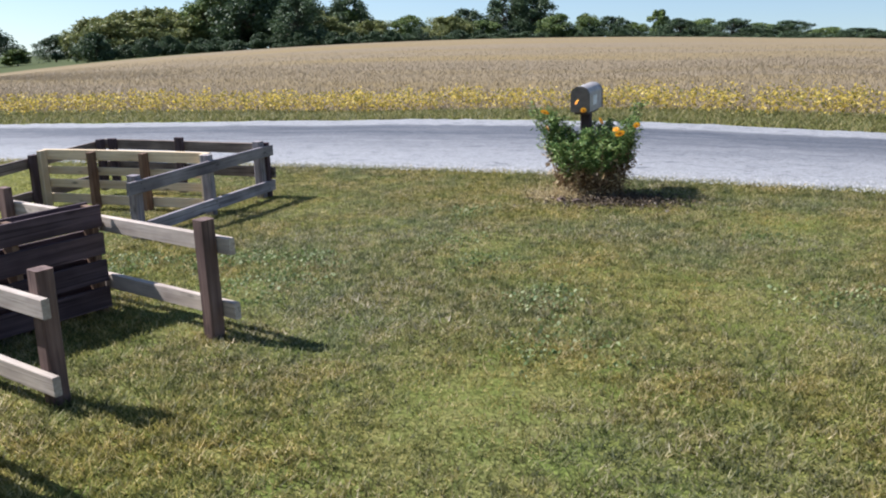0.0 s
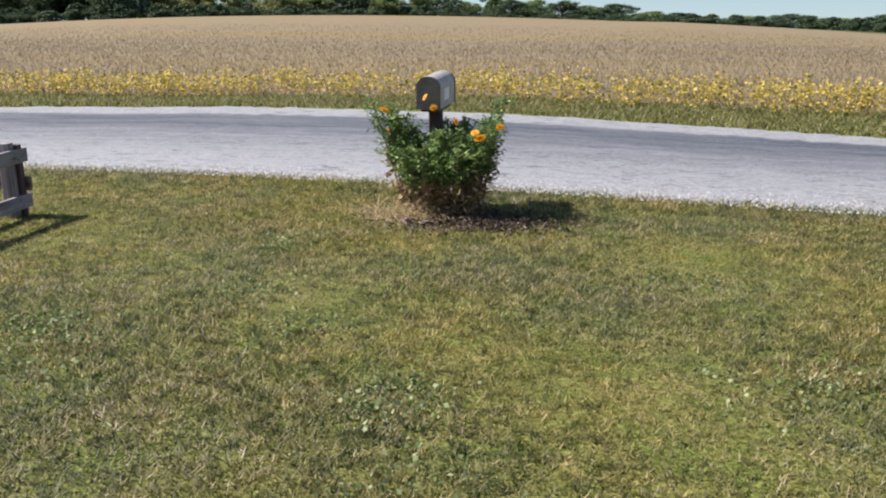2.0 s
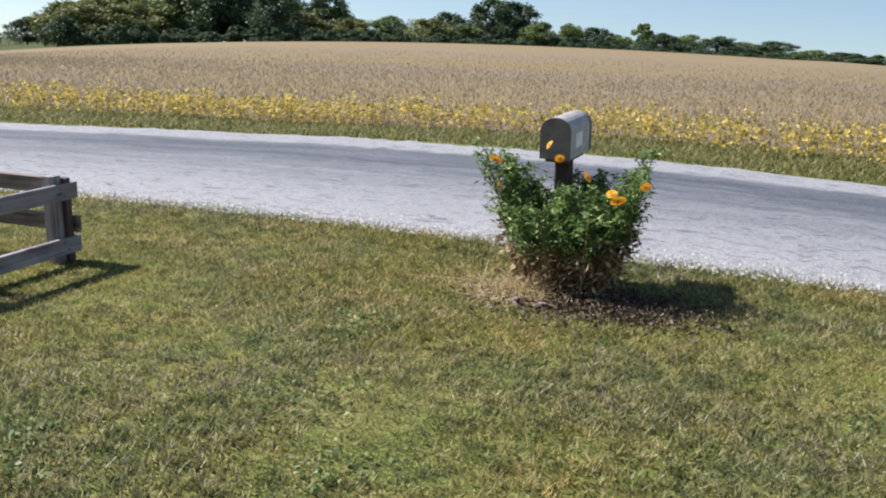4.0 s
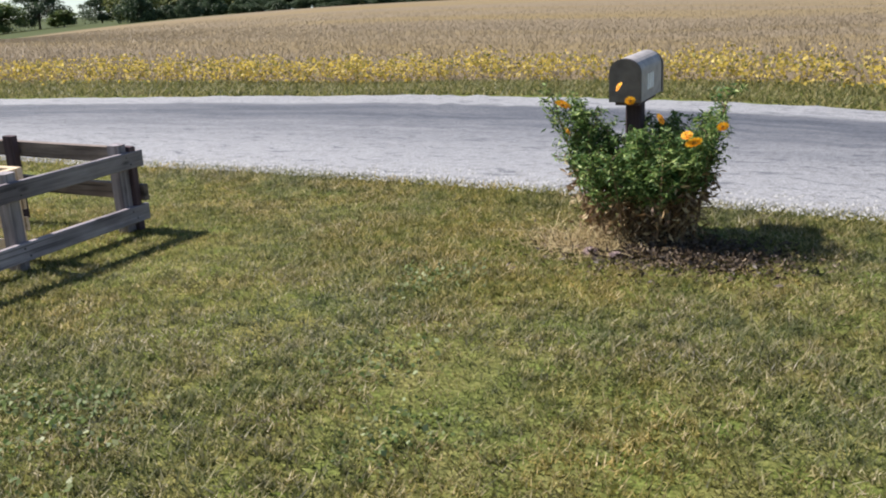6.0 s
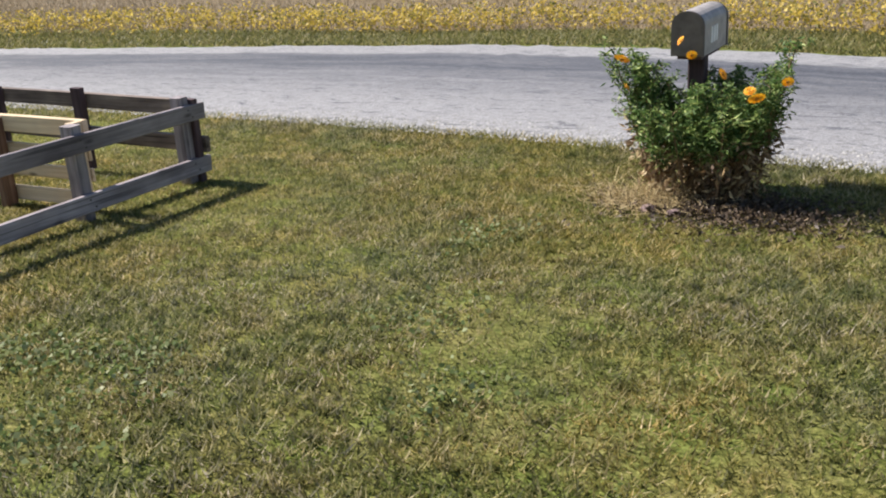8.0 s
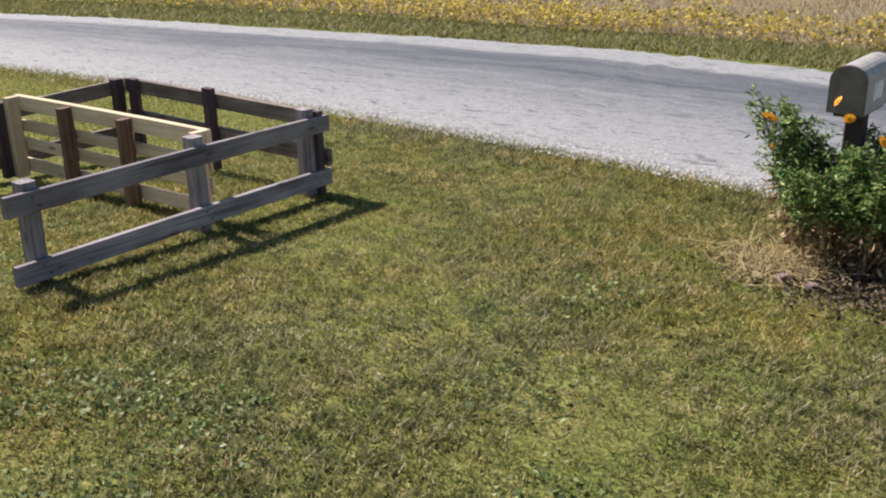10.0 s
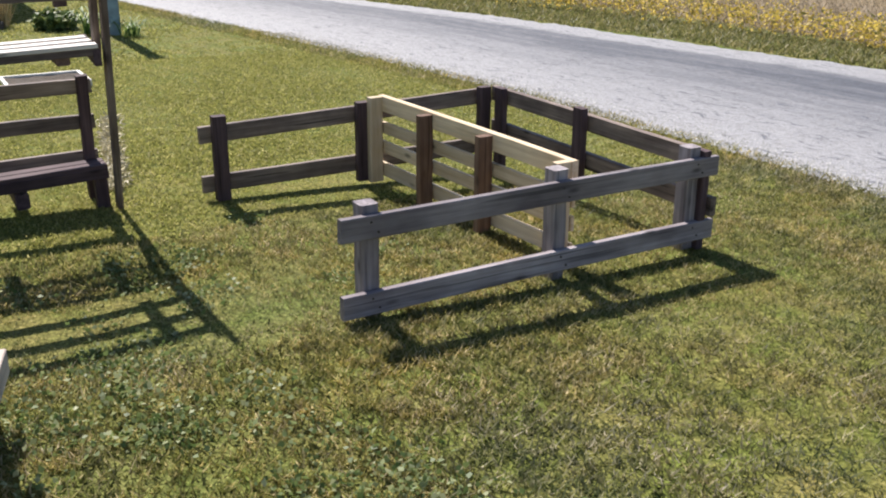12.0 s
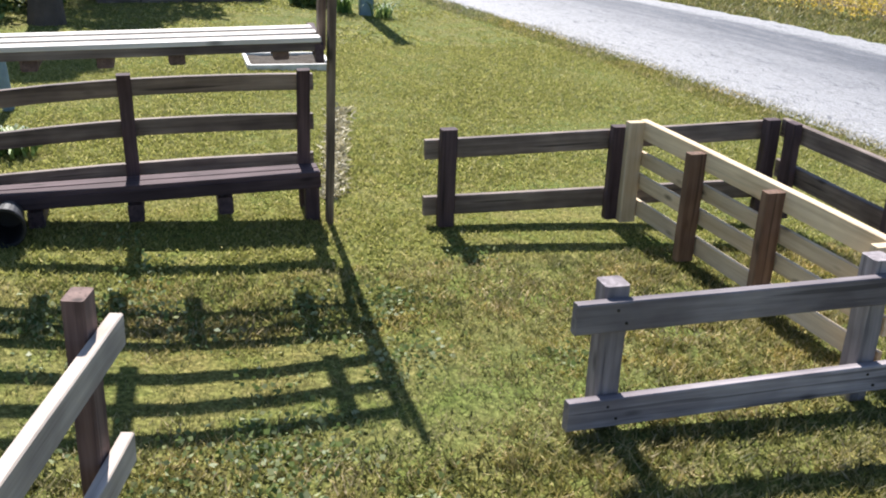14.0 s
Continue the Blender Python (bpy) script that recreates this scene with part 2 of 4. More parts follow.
def ground_mat():
    m, nt, b = nodes("earth_and_turf")
    v = coords(nt)
    sep = nt.nodes.new("ShaderNodeSeparateXYZ")
    nt.links.new(v, sep.inputs[0])
    big, mid, fine = noise_n(nt, v, 0.35, 4), noise_n(nt, v, 3.2, 5, 0.65), noise_n(nt, v, 46, 5, 0.7)
    turf = ramp(nt, fine, [(0.32, (0.048, 0.049, 0.017)), (0.47, (0.13, 0.128, 0.042)), (0.6, (0.24, 0.225, 0.080)), (0.76, (0.42, 0.37, 0.185))])
    turf = mixc(nt, ramp(nt, mid, [(0.35, (0, 0, 0)), (0.65, (1, 1, 1))]), turf, mixc(nt, 1.0, turf, (0.62, 0.85, 0.55), "MULTIPLY"))
    turf = mixc(nt, ramp(nt, big, [(0.4, (0, 0, 0)), (0.62, (0.6, 0.6, 0.6))]), turf, mixc(nt, 1.0, turf, (1.25, 1.08, 0.9), "MULTIPLY"))
    vf = coords(nt, (0.22, 1.3, 1.0))
    f1, f2 = noise_n(nt, vf, 0.12, 5, 0.6), noise_n(nt, v, 5.0, 6, 0.75)
    field = ramp(nt, f2, [(0.30, (0.14, 0.108, 0.068)), (0.5, (0.22, 0.172, 0.110)), (0.72, (0.305, 0.248, 0.165))])
    field = mixc(nt, ramp(nt, f1, [(0.42, (0, 0, 0)), (0.68, (0.8, 0.8, 0.8))]), field, mixc(nt, 1.0, field, (1.05, 0.98, 0.62), "MULTIPLY"))
    edge = math_n(nt, "ADD", sep.outputs["Y"], math_n(nt, "MULTIPLY", mid, 0.8))
    off = math_n(nt, "POWER", math_n(nt, "ABSOLUTE", math_n(nt, "ADD", sep.outputs["X"], 7.0)), 2.0)
    edge = math_n(nt, "MULTIPLY_ADD", off, 0.012, edge)
    isf = ramp(nt, math_n(nt, "MULTIPLY_ADD", edge, 1.0, -15.8), [(0.3, (0, 0, 0)), (0.7, (1, 1, 1))])
    far = ramp(nt, math_n(nt, "MULTIPLY_ADD", sep.outputs["Y"], 0.1, -11.6), [(0.0, (0, 0, 0)), (1.0, (1, 1, 1))])
    col = mixc(nt, isf, turf, field)
    col = mixc(nt, far, col, mixc(nt, big, (0.04, 0.055, 0.018), (0.085, 0.10, 0.035)))
    nt.links.new(col, b.inputs["Base Color"])
    b.inputs["Roughness"].default_value = 0.95
    b.inputs["Specular IOR Level"].default_value = 0.1
    bump(nt, b, math_n(nt, "ADD", fine, f2), 0.5, 0.02)
    return m


def road_mat():
    m, nt, b = nodes("chip_seal_road")
    v = coords(nt)
    sep = nt.nodes.new("ShaderNodeSeparateXYZ")
    nt.links.new(coords(nt, which="UV"), sep.inputs[0])
    chips, grit = noise_n(nt, v, 70, 3, 0.7), noise_n(nt, v, 18, 5, 0.7)
    streak = noise_n(nt, coords(nt, (0.35, 13.5, 1), "UV"), 1.4, 6, 0.68)
    across = math_n(nt, "MULTIPLY_ADD", math_n(nt, "SUBTRACT", streak, 0.5), 0.16, sep.outputs["Y"])
    pale = ramp(nt, chips, [(0.25, (0.18, 0.182, 0.187)), (0.5, (0.305, 0.306, 0.312)), (0.75, (0.455, 0.455, 0.458))])
    tar = ramp(nt, chips, [(0.25, (0.038, 0.043, 0.054)), (0.5, (0.062, 0.069, 0.087)), (0.75, (0.125, 0.134, 0.157))])
    band = ramp(nt, across, [(0.0, (0.04, 0.04, 0.04)), (0.2, (0.2, 0.2, 0.2)), (0.34, (0.46, 0.46, 0.46)), (0.5, (0.75, 0.75, 0.75)), (0.60, (1, 1, 1)), (0.77, (1, 1, 1)), (0.81, (0.1, 0.1, 0.1)), (1.0, (0.03, 0.03, 0.03))])
    worn = mixc(nt, 1.0, band, ramp(nt, streak, [(0.38, (0.72, 0.72, 0.72)), (0.57, (1, 1, 1))]), "MULTIPLY")
    crack = noise_n(nt, coords(nt, (1.0, 23, 1), "UV"), 2.6, 7, 0.75)
    worn = mixc(nt, ramp(nt, crack, [(0.55, (0, 0, 0)), (0.61, (0.8, 0.8, 0.8))]), worn, (1, 1, 1))
    col = mixc(nt, worn, pale, tar)
    col = mixc(nt, ramp(nt, grit, [(0.48, (0, 0, 0)), (0.66, (0.9, 0.9, 0.9))]), col, mixc(nt, 1.0, col, (0.66, 0.65, 0.64), "MULTIPLY"))
    nt.links.new(col, b.inputs["Base Color"])
    b.inputs["Roughness"].default_value = 0.75
    bump(nt, b, math_n(nt, "ADD", chips, grit), 0.7, 0.012)
    return m


GROUND, ROAD = ground_mat(), road_mat()
GRAVEL = leafy("road_gravel", [(0.0, (0.18, 0.18, 0.17)), (0.6, (0.30, 0.30, 0.29)), (1.0, (0.46, 0.46, 0.45))], rough=0.9, through=0.0)
rng = np.random.default_rng(7)


# ---- helpers for meshes ----
def flat(name, bm, material, parent=None, label="", m=None, smooth=False):
    me = bpy.data.meshes.new(name)
    bm.to_mesh(me)
    bm.free()
    me.materials.append(material)
    if smooth:
        for p in me.polygons:
            p.use_smooth = True
    ob = new(name, me)
    if m is not None:
        ob.matrix_basis = m
    if parent is not None:
        ob.parent = parent
    if label:
        ob["label"] = label
    return ob


def part(name, bm, material, parent, label="", m=None, smooth=False):
    return flat(name, bm, material, parent, label, m, smooth)


def soup(name, verts, faces, material, parent=None):
    """One mesh from arrays: verts (n,3), faces (k,3) or (k,4)."""
    me = bpy.data.meshes.new(name)
    verts, faces = np.ascontiguousarray(verts, np.float32), np.ascontiguousarray(faces, np.int32)
    k, s = faces.shape
    me.vertices.add(len(verts))
    me.vertices.foreach_set("co", verts.ravel())
    me.loops.add(k * s)
    me.loops.foreach_set("vertex_index", faces.ravel())
    me.polygons.add(k)
    me.polygons.foreach_set("loop_start", np.arange(0, k * s, s, dtype=np.int32))
    me.update(calc_edges=True)
    me.materials.append(material)
    ob = new(name, me)
    if parent is not None:
        ob.parent = parent
    return ob


def G(x, y):
    """Height of the lawn, road and field."""
    x, y = np.asarray(x, float), np.asarray(y, float)
    base = 0.01 - 0.03 * (np.clip(y, -2, 8.8) - 5) + 0.028 * np.clip(x + 2.5, -5, 0)
    base = base + 0.03 * np.exp(-((x + 4.9) / 0.9) ** 2 - ((y - 5.9) / 0.8) ** 2) - 0.08 * np.exp(-((x + 5.75) / 1.0) ** 2 - ((y - 4.8) / 1.1) ** 2)
    u = np.clip(x / np.maximum(y, 20), -1.3, 0.5)
    f = -0.037 * np.clip(y - 14.2, 0, 96) - (0.003 + 0.085 * (u + 0.32) ** 2) * np.clip(y - 25, 0, 86)
    return base + f - 0.062 * np.clip(y - 111, 0, None)


def g(x, y):
    return float(G(x, y))


BEND_X = (-60, -30, -18, -13, -10, -7, -5, -3, -1, 1, 4, 10, 30, 60)
BEND_NEAR = (-6.0, 4.4, 8.25, 9.25, 9.75, 10.0, 9.85, 9.58, 9.42, 9.28, 8.98, 8.3, 6.0, 2.5)
BEND_FAR = (-2.0, 8.2, 11.6, 13.05, 13.75, 14.3, 14.2, 13.8, 13.35, 12.85, 12.4, 11.8, 9.8, 6.5)


def bend(x, ys):
    """A gently curved edge of the road, eased over its bends."""
    x = np.asarray(x, float)
    return sum(np.interp(x + k, BEND_X, ys) for k in (-1.2, -0.6, 0.0, 0.6, 1.2)) / 5


def near_edge(x):
    return bend(x, BEND_NEAR)


def far_edge(x):
    return bend(x, BEND_FAR)


def board(name, a, b, wide, thick, material, parent, up=(0, 0, 1), bow=0.0, label="", segs=4):
    """A sawn board from a to b: wide along up, thick across, with eased edges."""
    a, b, up = Vector(a), Vector(b), Vector(up)
    xa = (b - a).normalized()
    ya = up.cross(xa).normalized()
    za = xa.cross(ya)
    ln = (b - a).length
    bm = bmesh.new()
    rings = []
    e = min(wide, thick) * 0.10
    prof = [(-thick / 2, -wide / 2 + e), (-thick / 2 + e, -wide / 2), (thick / 2 - e, -wide / 2), (thick / 2, -wide / 2 + e),
            (thick / 2, wide / 2 - e), (thick / 2 - e, wide / 2), (-thick / 2 + e, wide / 2), (-thick / 2, wide / 2 - e)]
    r2 = random.Random(int(abs(a.x * 977 + a.y * 131 + a.z * 571 + b.z * 37) * 10))
    for i in range(segs + 1):
        s = i / segs
        off = bow * math.sin(math.pi * s)
        w1, w2 = r2.uniform(-1, 1) * wide * 0.012, r2.uniform(-1, 1) * thick * 0.03
        rings.append([bm.verts.new((s * ln, y + w2, z + off + w1)) for y, z in prof])
    for p, q in zip(rings, rings[1:]):
        for i in range(8):
            j = (i + 1) % 8
            bm.faces.new((p[i], q[i], q[j], p[j]))
    bm.faces.new(rings[0])
    bm.faces.new(rings[-1][::-1])
    bmesh.ops.recalc_face_normals(bm, faces=bm.faces)
    m = Matrix((xa, ya, za)).transposed().to_4x4()
    m.translation = a
    return part(name, bm, material, parent, label, parent.matrix_world.inverted() @ m if parent else m)


def nails(spots, axis, parent):
    """Dark nail heads, each a low disc, driven along axis."""
    inv = parent.matrix_world.inverted()
    for p in spots:
        bm = bmesh.new()
        cylinder(bm, Vector(p) - Vector(axis) * 0.004, Vector(p) + Vector(axis) * 0.002, 0.006, 0.005, 7)
        part("nail_head", bm, NAIL, parent, m=inv)


def thing(name, at, label, category, group=""):
    ob = new(name)
    ob.matrix_basis = Matrix.Translation(at)
    bpy.context.view_layer.update()
    return tagged(ob, label, category, group)


def cylinder(bm, p, q, r1, r2, n=8):
    p, q = Vector(p), Vector(q)
    d = (q - p)
    rot = d.to_track_quat("Z", "Y").to_matrix().to_4x4()
    m = Matrix.Translation((p + q) / 2) @ rot
    bmesh.ops.create_cone(bm, cap_ends=True, segments=n, radius1=r1, radius2=r2, depth=d.length, matrix=m)


# ---- ground, road ----
def make_ground():
    xs = np.unique(np.concatenate([np.linspace(-900, -300, 12), np.linspace(-300, -60, 61), np.linspace(-60, 40, 101), np.linspace(40, 900, 22)]))
    ys = np.unique(np.concatenate([np.linspace(-300, -6, 12), np.linspace(-6, 20, 79), np.linspace(20, 180, 81), np.linspace(180, 2500, 20)]))
    X, Y = np.meshgrid(xs, ys, indexing="ij")
    near = (np.abs(X + 6) < 20) & (Y < 9)
    Z = G(X, Y) + np.where(near, 0.012 * np.sin(X * 2.1 + Y) * np.cos(Y * 1.7 - X * 0.6), 0)
    ii, jj = np.meshgrid(np.arange(len(xs) - 1), np.arange(len(ys) - 1), indexing="ij")
    k = (ii * len(ys) + jj).ravel()
    f = np.stack([k, k + len(ys), k + len(ys) + 1, k + 1], 1)
    ob = soup("ground", np.stack([X, Y, Z], -1).reshape(-1, 3), f, GROUND)
    for p in ob.data.polygons:
        p.use_smooth = True
    tagged(ob, "patchy mown lawn and earth running out to a harvested-brown bean field", "ground", kind="structure")


def make_road():
    xs = np.arange(-60, 60, 0.12)
    ts = np.array([0, 0.01, 0.05, 0.15, 0.3, 0.45, 0.6, 0.75, 0.88, 0.96, 1.0])
    lo = near_edge(xs) - 0.02 + 0.04 * np.sin(xs * 1.3) + 0.045 * rng.standard_normal(len(xs)) + 0.05 * np.sin(xs * 0.37 + 1)
    hi = far_edge(xs) + 0.05 * np.sin(xs * 0.9 + 2) + 0.03 * rng.standard_normal(len(xs))
    X = np.repeat(xs[:, None], len(ts), 1)
    Y = lo[:, None] + (hi - lo)[:, None] * ts[None]
    crown = 0.035 * np.sin(np.pi * ts)[None] + np.where((ts == 0) | (ts == 1), -0.03, 0.012)[None]
    Z = G(X, Y) + crown
    n = len(ts)
    ii, jj = np.meshgrid(np.arange(len(xs) - 1), np.arange(n - 1), indexing="ij")
    k = (ii * n + jj).ravel()
    f = np.stack([k, k + n, k + n + 1, k + 1], 1)
    ob = soup("road", np.stack([X, Y, Z], -1).reshape(-1, 3), f, ROAD)
    uv = ob.data.uv_layers.new(name="along_across")      # metres along, and the share of the width
    uv.data.foreach_set("uv", np.stack([X, np.repeat(ts[None], len(xs), 0)], -1).reshape(-1, 2)[f.ravel()].astype(np.float32).ravel())
    tagged(ob, "pale grey chip-seal country road curving gently, with a darker worn band", "road", kind="structure")


make_ground()
make_road()


# ---- timber enclosures ----
def enclosure_far():
    z0 = -0.135
    t = thing("timber_enclosure", (-5.95, 7.0, z0), "weathered open timber enclosure with a pale pallet divider on the lawn", "enclosure", "timber enclosures")
    W, H = 0.103, 0.038
    for nm, za, zb, yz in (("upper_rail", 0.355, 0.315, 0.335), ("lower_rail", 0.012, -0.03, 0.10)):
        board(nm, (-4.815, 5.875, za), (-4.915, 8.075, zb), W, H, WEATHERED, t, bow=0.004)
        # side and back rails take a darker timber, shade put into colour
        board(nm, (-7.05, 5.975, za - 0.095 if za > 0.2 else -0.046), (-6.975, 8.0, za - 0.03), W, H, BENCH, t)
        board(nm, (-6.97, 8.03, yz), (-4.94 if za > 0.2 else -4.875, 8.045, yz), W, H, BENCH, t)
    for x, y, zz in ((-4.885, 6.03, 0.44), (-4.935, 7.055, 0.435), (-4.975, 7.94, 0.42)):
        board("post", (x, y, z0), (x, y, zz), 0.085, 0.085, WEATHERED, t, up=(0, 1, 0))
    for x, y, zz in ((-6.98, 6.08, 0.385), (-6.945, 7.01, 0.38), (-6.90, 7.90, 0.40)):
        board("post", (x, y, z0), (x, y, zz), 0.085, 0.06, BROWN, t, up=(0, 1, 0))
    for x, y, zz in ((-5.95, 7.98, 0.43), (-4.945, 8.00, 0.40), (-6.81, 7.98, 0.40)):
        board("post", (x, y, z0), (x, y, zz), 0.09, 0.05, BROWN, t, up=(1, 0, 0))
    nails([(-4.795 - (y - 5.875) * 0.0455, y + dy, z + dz - (y - 5.9) * 0.018) for y in (6.03, 7.055, 7.94) for z in (0.355, 0.012) for dy, dz in ((-0.015, 0.025), (0.018, -0.022))], (1, 0, 0), t)
    # divider of fresh pallet wood
    def dv(s, off=0.0):
        return Vector((-6.91 + s * 1.87, 7.07 + s * 0.12 + off, 0))
    for s, mat, w in ((0.012, FRESH, 0.05), (0.322, RED, 0.05), (0.638, RED, 0.052), (0.985, FRESH, 0.045)):
        p = dv(s)
        board("upright", (p.x, p.y, z0), (p.x, p.y, 0.41 if 0.1 < s < 0.9 else 0.415), 0.09, w, mat, t, up=(0, 1, 0))
    for z, w, m2 in ((0.37, 0.10, FRESH), (0.215, 0.076, FRESH), (0.09, 0.078, FRESH), (-0.06, 0.09, FRESH)):
        a, b = dv(0.0, 0.06), dv(1.0, 0.06)
        board("slat", (a.x, a.y, z), (b.x, b.y, z), w, 0.04 if z > 0.3 else 0.02, m2, t, bow=random.uniform(-0.006, 0.006))


def enclosure_near():
    A0, A1 = Vector((-2.485, 3.952, 0)), Vector((-4.675, 4.545, 0))
    d = (A1 - A0).normalized()
    nrm = Vector((-d.y, d.x, 0))          # towards the camera's side of the enclosure
    if nrm.y > 0:
        nrm = -nrm
    z0 = 0.05
    t = thing("timber_enclosure", (-3.5, 3.6, z0), "weathered timber enclosure with a dark stained plank divider on the lawn", "enclosure", "timber enclosures")
    W, H = 0.09, 0.038
    gap = 1.13
    for off, sgn in ((0.0, 1), (gap, -1)):
        a, b = A0 + nrm * off - d * (0.147 if off else 0.0), A1 + nrm * off
        for nm, z in (("upper_rail", 0.54), ("lower_rail", 0.19)):
            board(nm, (a.x, a.y, z), (b.x, b.y, z - 0.025), W, H, PALE, t, bow=0.004)
        for s in (0.13, (A1 - A0).length - 0.11):
            deep = 0.085 if s < 1 else 0.056
            p = a + d * s + nrm * ((deep / 2 + 0.0225) * sgn)
            base = g(p.x, p.y) - 0.02
            board("post", (p.x, p.y, base), (p.x, p.y, 0.685 if s < 1 else 0.66), deep, 0.085, DUSKY, t, up=(nrm.x, nrm.y, 0))
    # plank divider
    c0 = A0 + d * 1.115 + nrm * 0.04
    c1 = c0 + nrm * (gap - 0.08)
    for k, z in enumerate((0.59, 0.425, 0.26, 0.10)):
        for off in (0.0, 0.13):
            a, b = c0 + d * off, c1 + d * off
            board("plank", (a.x, a.y, z), (b.x, b.y, z), 0.128, 0.02, BROWN, t, bow=0.003)
    for s in (0.03, 0.5, 0.97):
        p = c0.lerp(c1, s) + d * 0.065
        board("stringer", (p.x, p.y, g(p.x, p.y) - 0.01), (p.x, p.y, 0.645), 0.105, 0.04, RED, t, up=(d.x, d.y, 0))
    # unseen copy, added to cast the shadow in the lower left corner
    copy_thing(t, Matrix.Translation((-3.36, 1.82, z0 + 0.05)))


enclosure_far()
enclosure_near()


# ---- stacked garden benches with tall end boards ----
def bench_stand():
    z0 = -0.15
    t = thing("bench_stand", (-7.1, 4.5, z0), "tall dark timber stand of two slatted benches, one above the other", "bench stand")
    ya, yb = 3.66, 5.43
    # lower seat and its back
    # the seat's shade is put into its dark colour
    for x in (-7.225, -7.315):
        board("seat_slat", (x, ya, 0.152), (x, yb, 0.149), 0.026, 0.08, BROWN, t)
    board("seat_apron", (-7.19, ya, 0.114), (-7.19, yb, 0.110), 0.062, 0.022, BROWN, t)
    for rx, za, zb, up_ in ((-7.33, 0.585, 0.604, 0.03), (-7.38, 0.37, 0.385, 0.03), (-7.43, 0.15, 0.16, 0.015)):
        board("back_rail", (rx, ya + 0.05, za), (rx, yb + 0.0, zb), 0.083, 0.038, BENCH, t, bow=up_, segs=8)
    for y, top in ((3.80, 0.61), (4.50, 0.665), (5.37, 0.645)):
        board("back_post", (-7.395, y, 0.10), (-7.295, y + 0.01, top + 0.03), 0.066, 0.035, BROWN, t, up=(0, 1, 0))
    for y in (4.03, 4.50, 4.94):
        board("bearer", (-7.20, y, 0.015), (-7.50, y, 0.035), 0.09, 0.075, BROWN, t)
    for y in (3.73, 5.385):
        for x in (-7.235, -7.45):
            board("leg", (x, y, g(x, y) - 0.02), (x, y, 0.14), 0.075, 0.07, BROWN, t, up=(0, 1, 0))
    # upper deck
    # the glare on the deck's top is in the slats' near-white colour
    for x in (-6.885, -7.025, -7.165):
        board("deck_slat", (x, ya, 0.918), (x, yb - 0.02, 0.901), 0.022, 0.085, SUNLIT_DECK, t)
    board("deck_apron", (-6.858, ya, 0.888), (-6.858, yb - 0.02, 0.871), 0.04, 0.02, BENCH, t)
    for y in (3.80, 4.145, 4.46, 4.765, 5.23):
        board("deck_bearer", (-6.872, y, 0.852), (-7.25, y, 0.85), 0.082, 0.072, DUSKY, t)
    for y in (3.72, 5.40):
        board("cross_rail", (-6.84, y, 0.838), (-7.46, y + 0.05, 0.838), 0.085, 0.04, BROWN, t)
    # back of the upper bench
    for z in (1.20, 1.40, 1.58):
        board("back_rail", (-6.87 + (z - 1.2) * 0.3, ya - 0.05, z), (-6.87 + (z - 1.2) * 0.3, yb, z - 0.02), 0.085, 0.035, BENCH, t, bow=0.02, segs=8)
    for y in (3.85, 4.52, 5.26):
        board("back_post", (-6.89, y, 1.12), (-6.74, y, 1.62), 0.068, 0.035, BROWN, t, up=(0, 1, 0))
    # tall end boards, doubled above the deck
    for y, lean in ((5.465, 0.0), (3.64, 0.08)):
        board("end_board", (-7.19, y, g(-7.19, y) - 0.02), (-6.66, y + lean, 1.70), 0.066, 0.034, BENCH, t, up=(1, 0, 0))
        board("end_board", (-6.99, y - 0.036, 0.84), (-6.74, y - 0.036 + lean, 1.66), 0.062, 0.036, BENCH, t, up=(1, 0, 0))
    board("end_board", (-7.45, 3.69, g(-7.45, 3.69) - 0.02), (-7.42, 3.735, 0.90), 0.06, 0.034, BENCH, t, up=(1, 0, 0))
    # the whole stand follows the fall of the lawn
    pivot = Matrix.Translation((-7.2, 5.45, -0.1))
    t.matrix_basis = Matrix.Translation((0.03, 0.03, -0.03)) @ pivot @ Matrix.Rotation(radians(1.9), 4, "X") @ pivot.inverted() @ t.matrix_basis


def black_pot():
    x, y = -7.0, 3.95
    t = thing("plant_pot", (x, y, g(x, y)), "black plastic plant pot lying on its side under the bench", "plant pot")
    inv = t.matrix_world.inverted()
    c = Vector((x, y, g(x, y) + 0.095))
    bm = bmesh.new()
    n = 24
    rings = []
    for off, r in ((0.08, 0.089), (0.08, 0.081), (-0.11, 0.064), (-0.115, 0.068), (0.08, 0.089)):
        rings.append([bm.verts.new(c + Vector((off, r * math.cos(2 * math.pi * i / n), r * math.sin(2 * math.pi * i / n)))) for i in range(n)])
    for p, q in zip(rings, rings[1:]):
        for i in range(n):
            bm.faces.new((p[i], p[(i + 1) % n], q[(i + 1) % n], q[i]))
    bm.faces.new(rings[2])
    bmesh.ops.remove_doubles(bm, verts=bm.verts, dist=0.0005)
    bmesh.ops.recalc_face_normals(bm, faces=bm.faces)
    part("shell", bm, BLACK, t, m=inv)
    bm = bmesh.new()
    for i in range(n):
        a, a2 = 2 * math.pi * i / n, 2 * math.pi * (i + 1) / n
        cylinder(bm, c + Vector((0.084, 0.091 * math.cos(a), 0.091 * math.sin(a))), c + Vector((0.084, 0.091 * math.cos(a2), 0.091 * math.sin(a2))), 0.007, 0.007, 6)
    part("rim", bm, BLACK, t, m=inv)


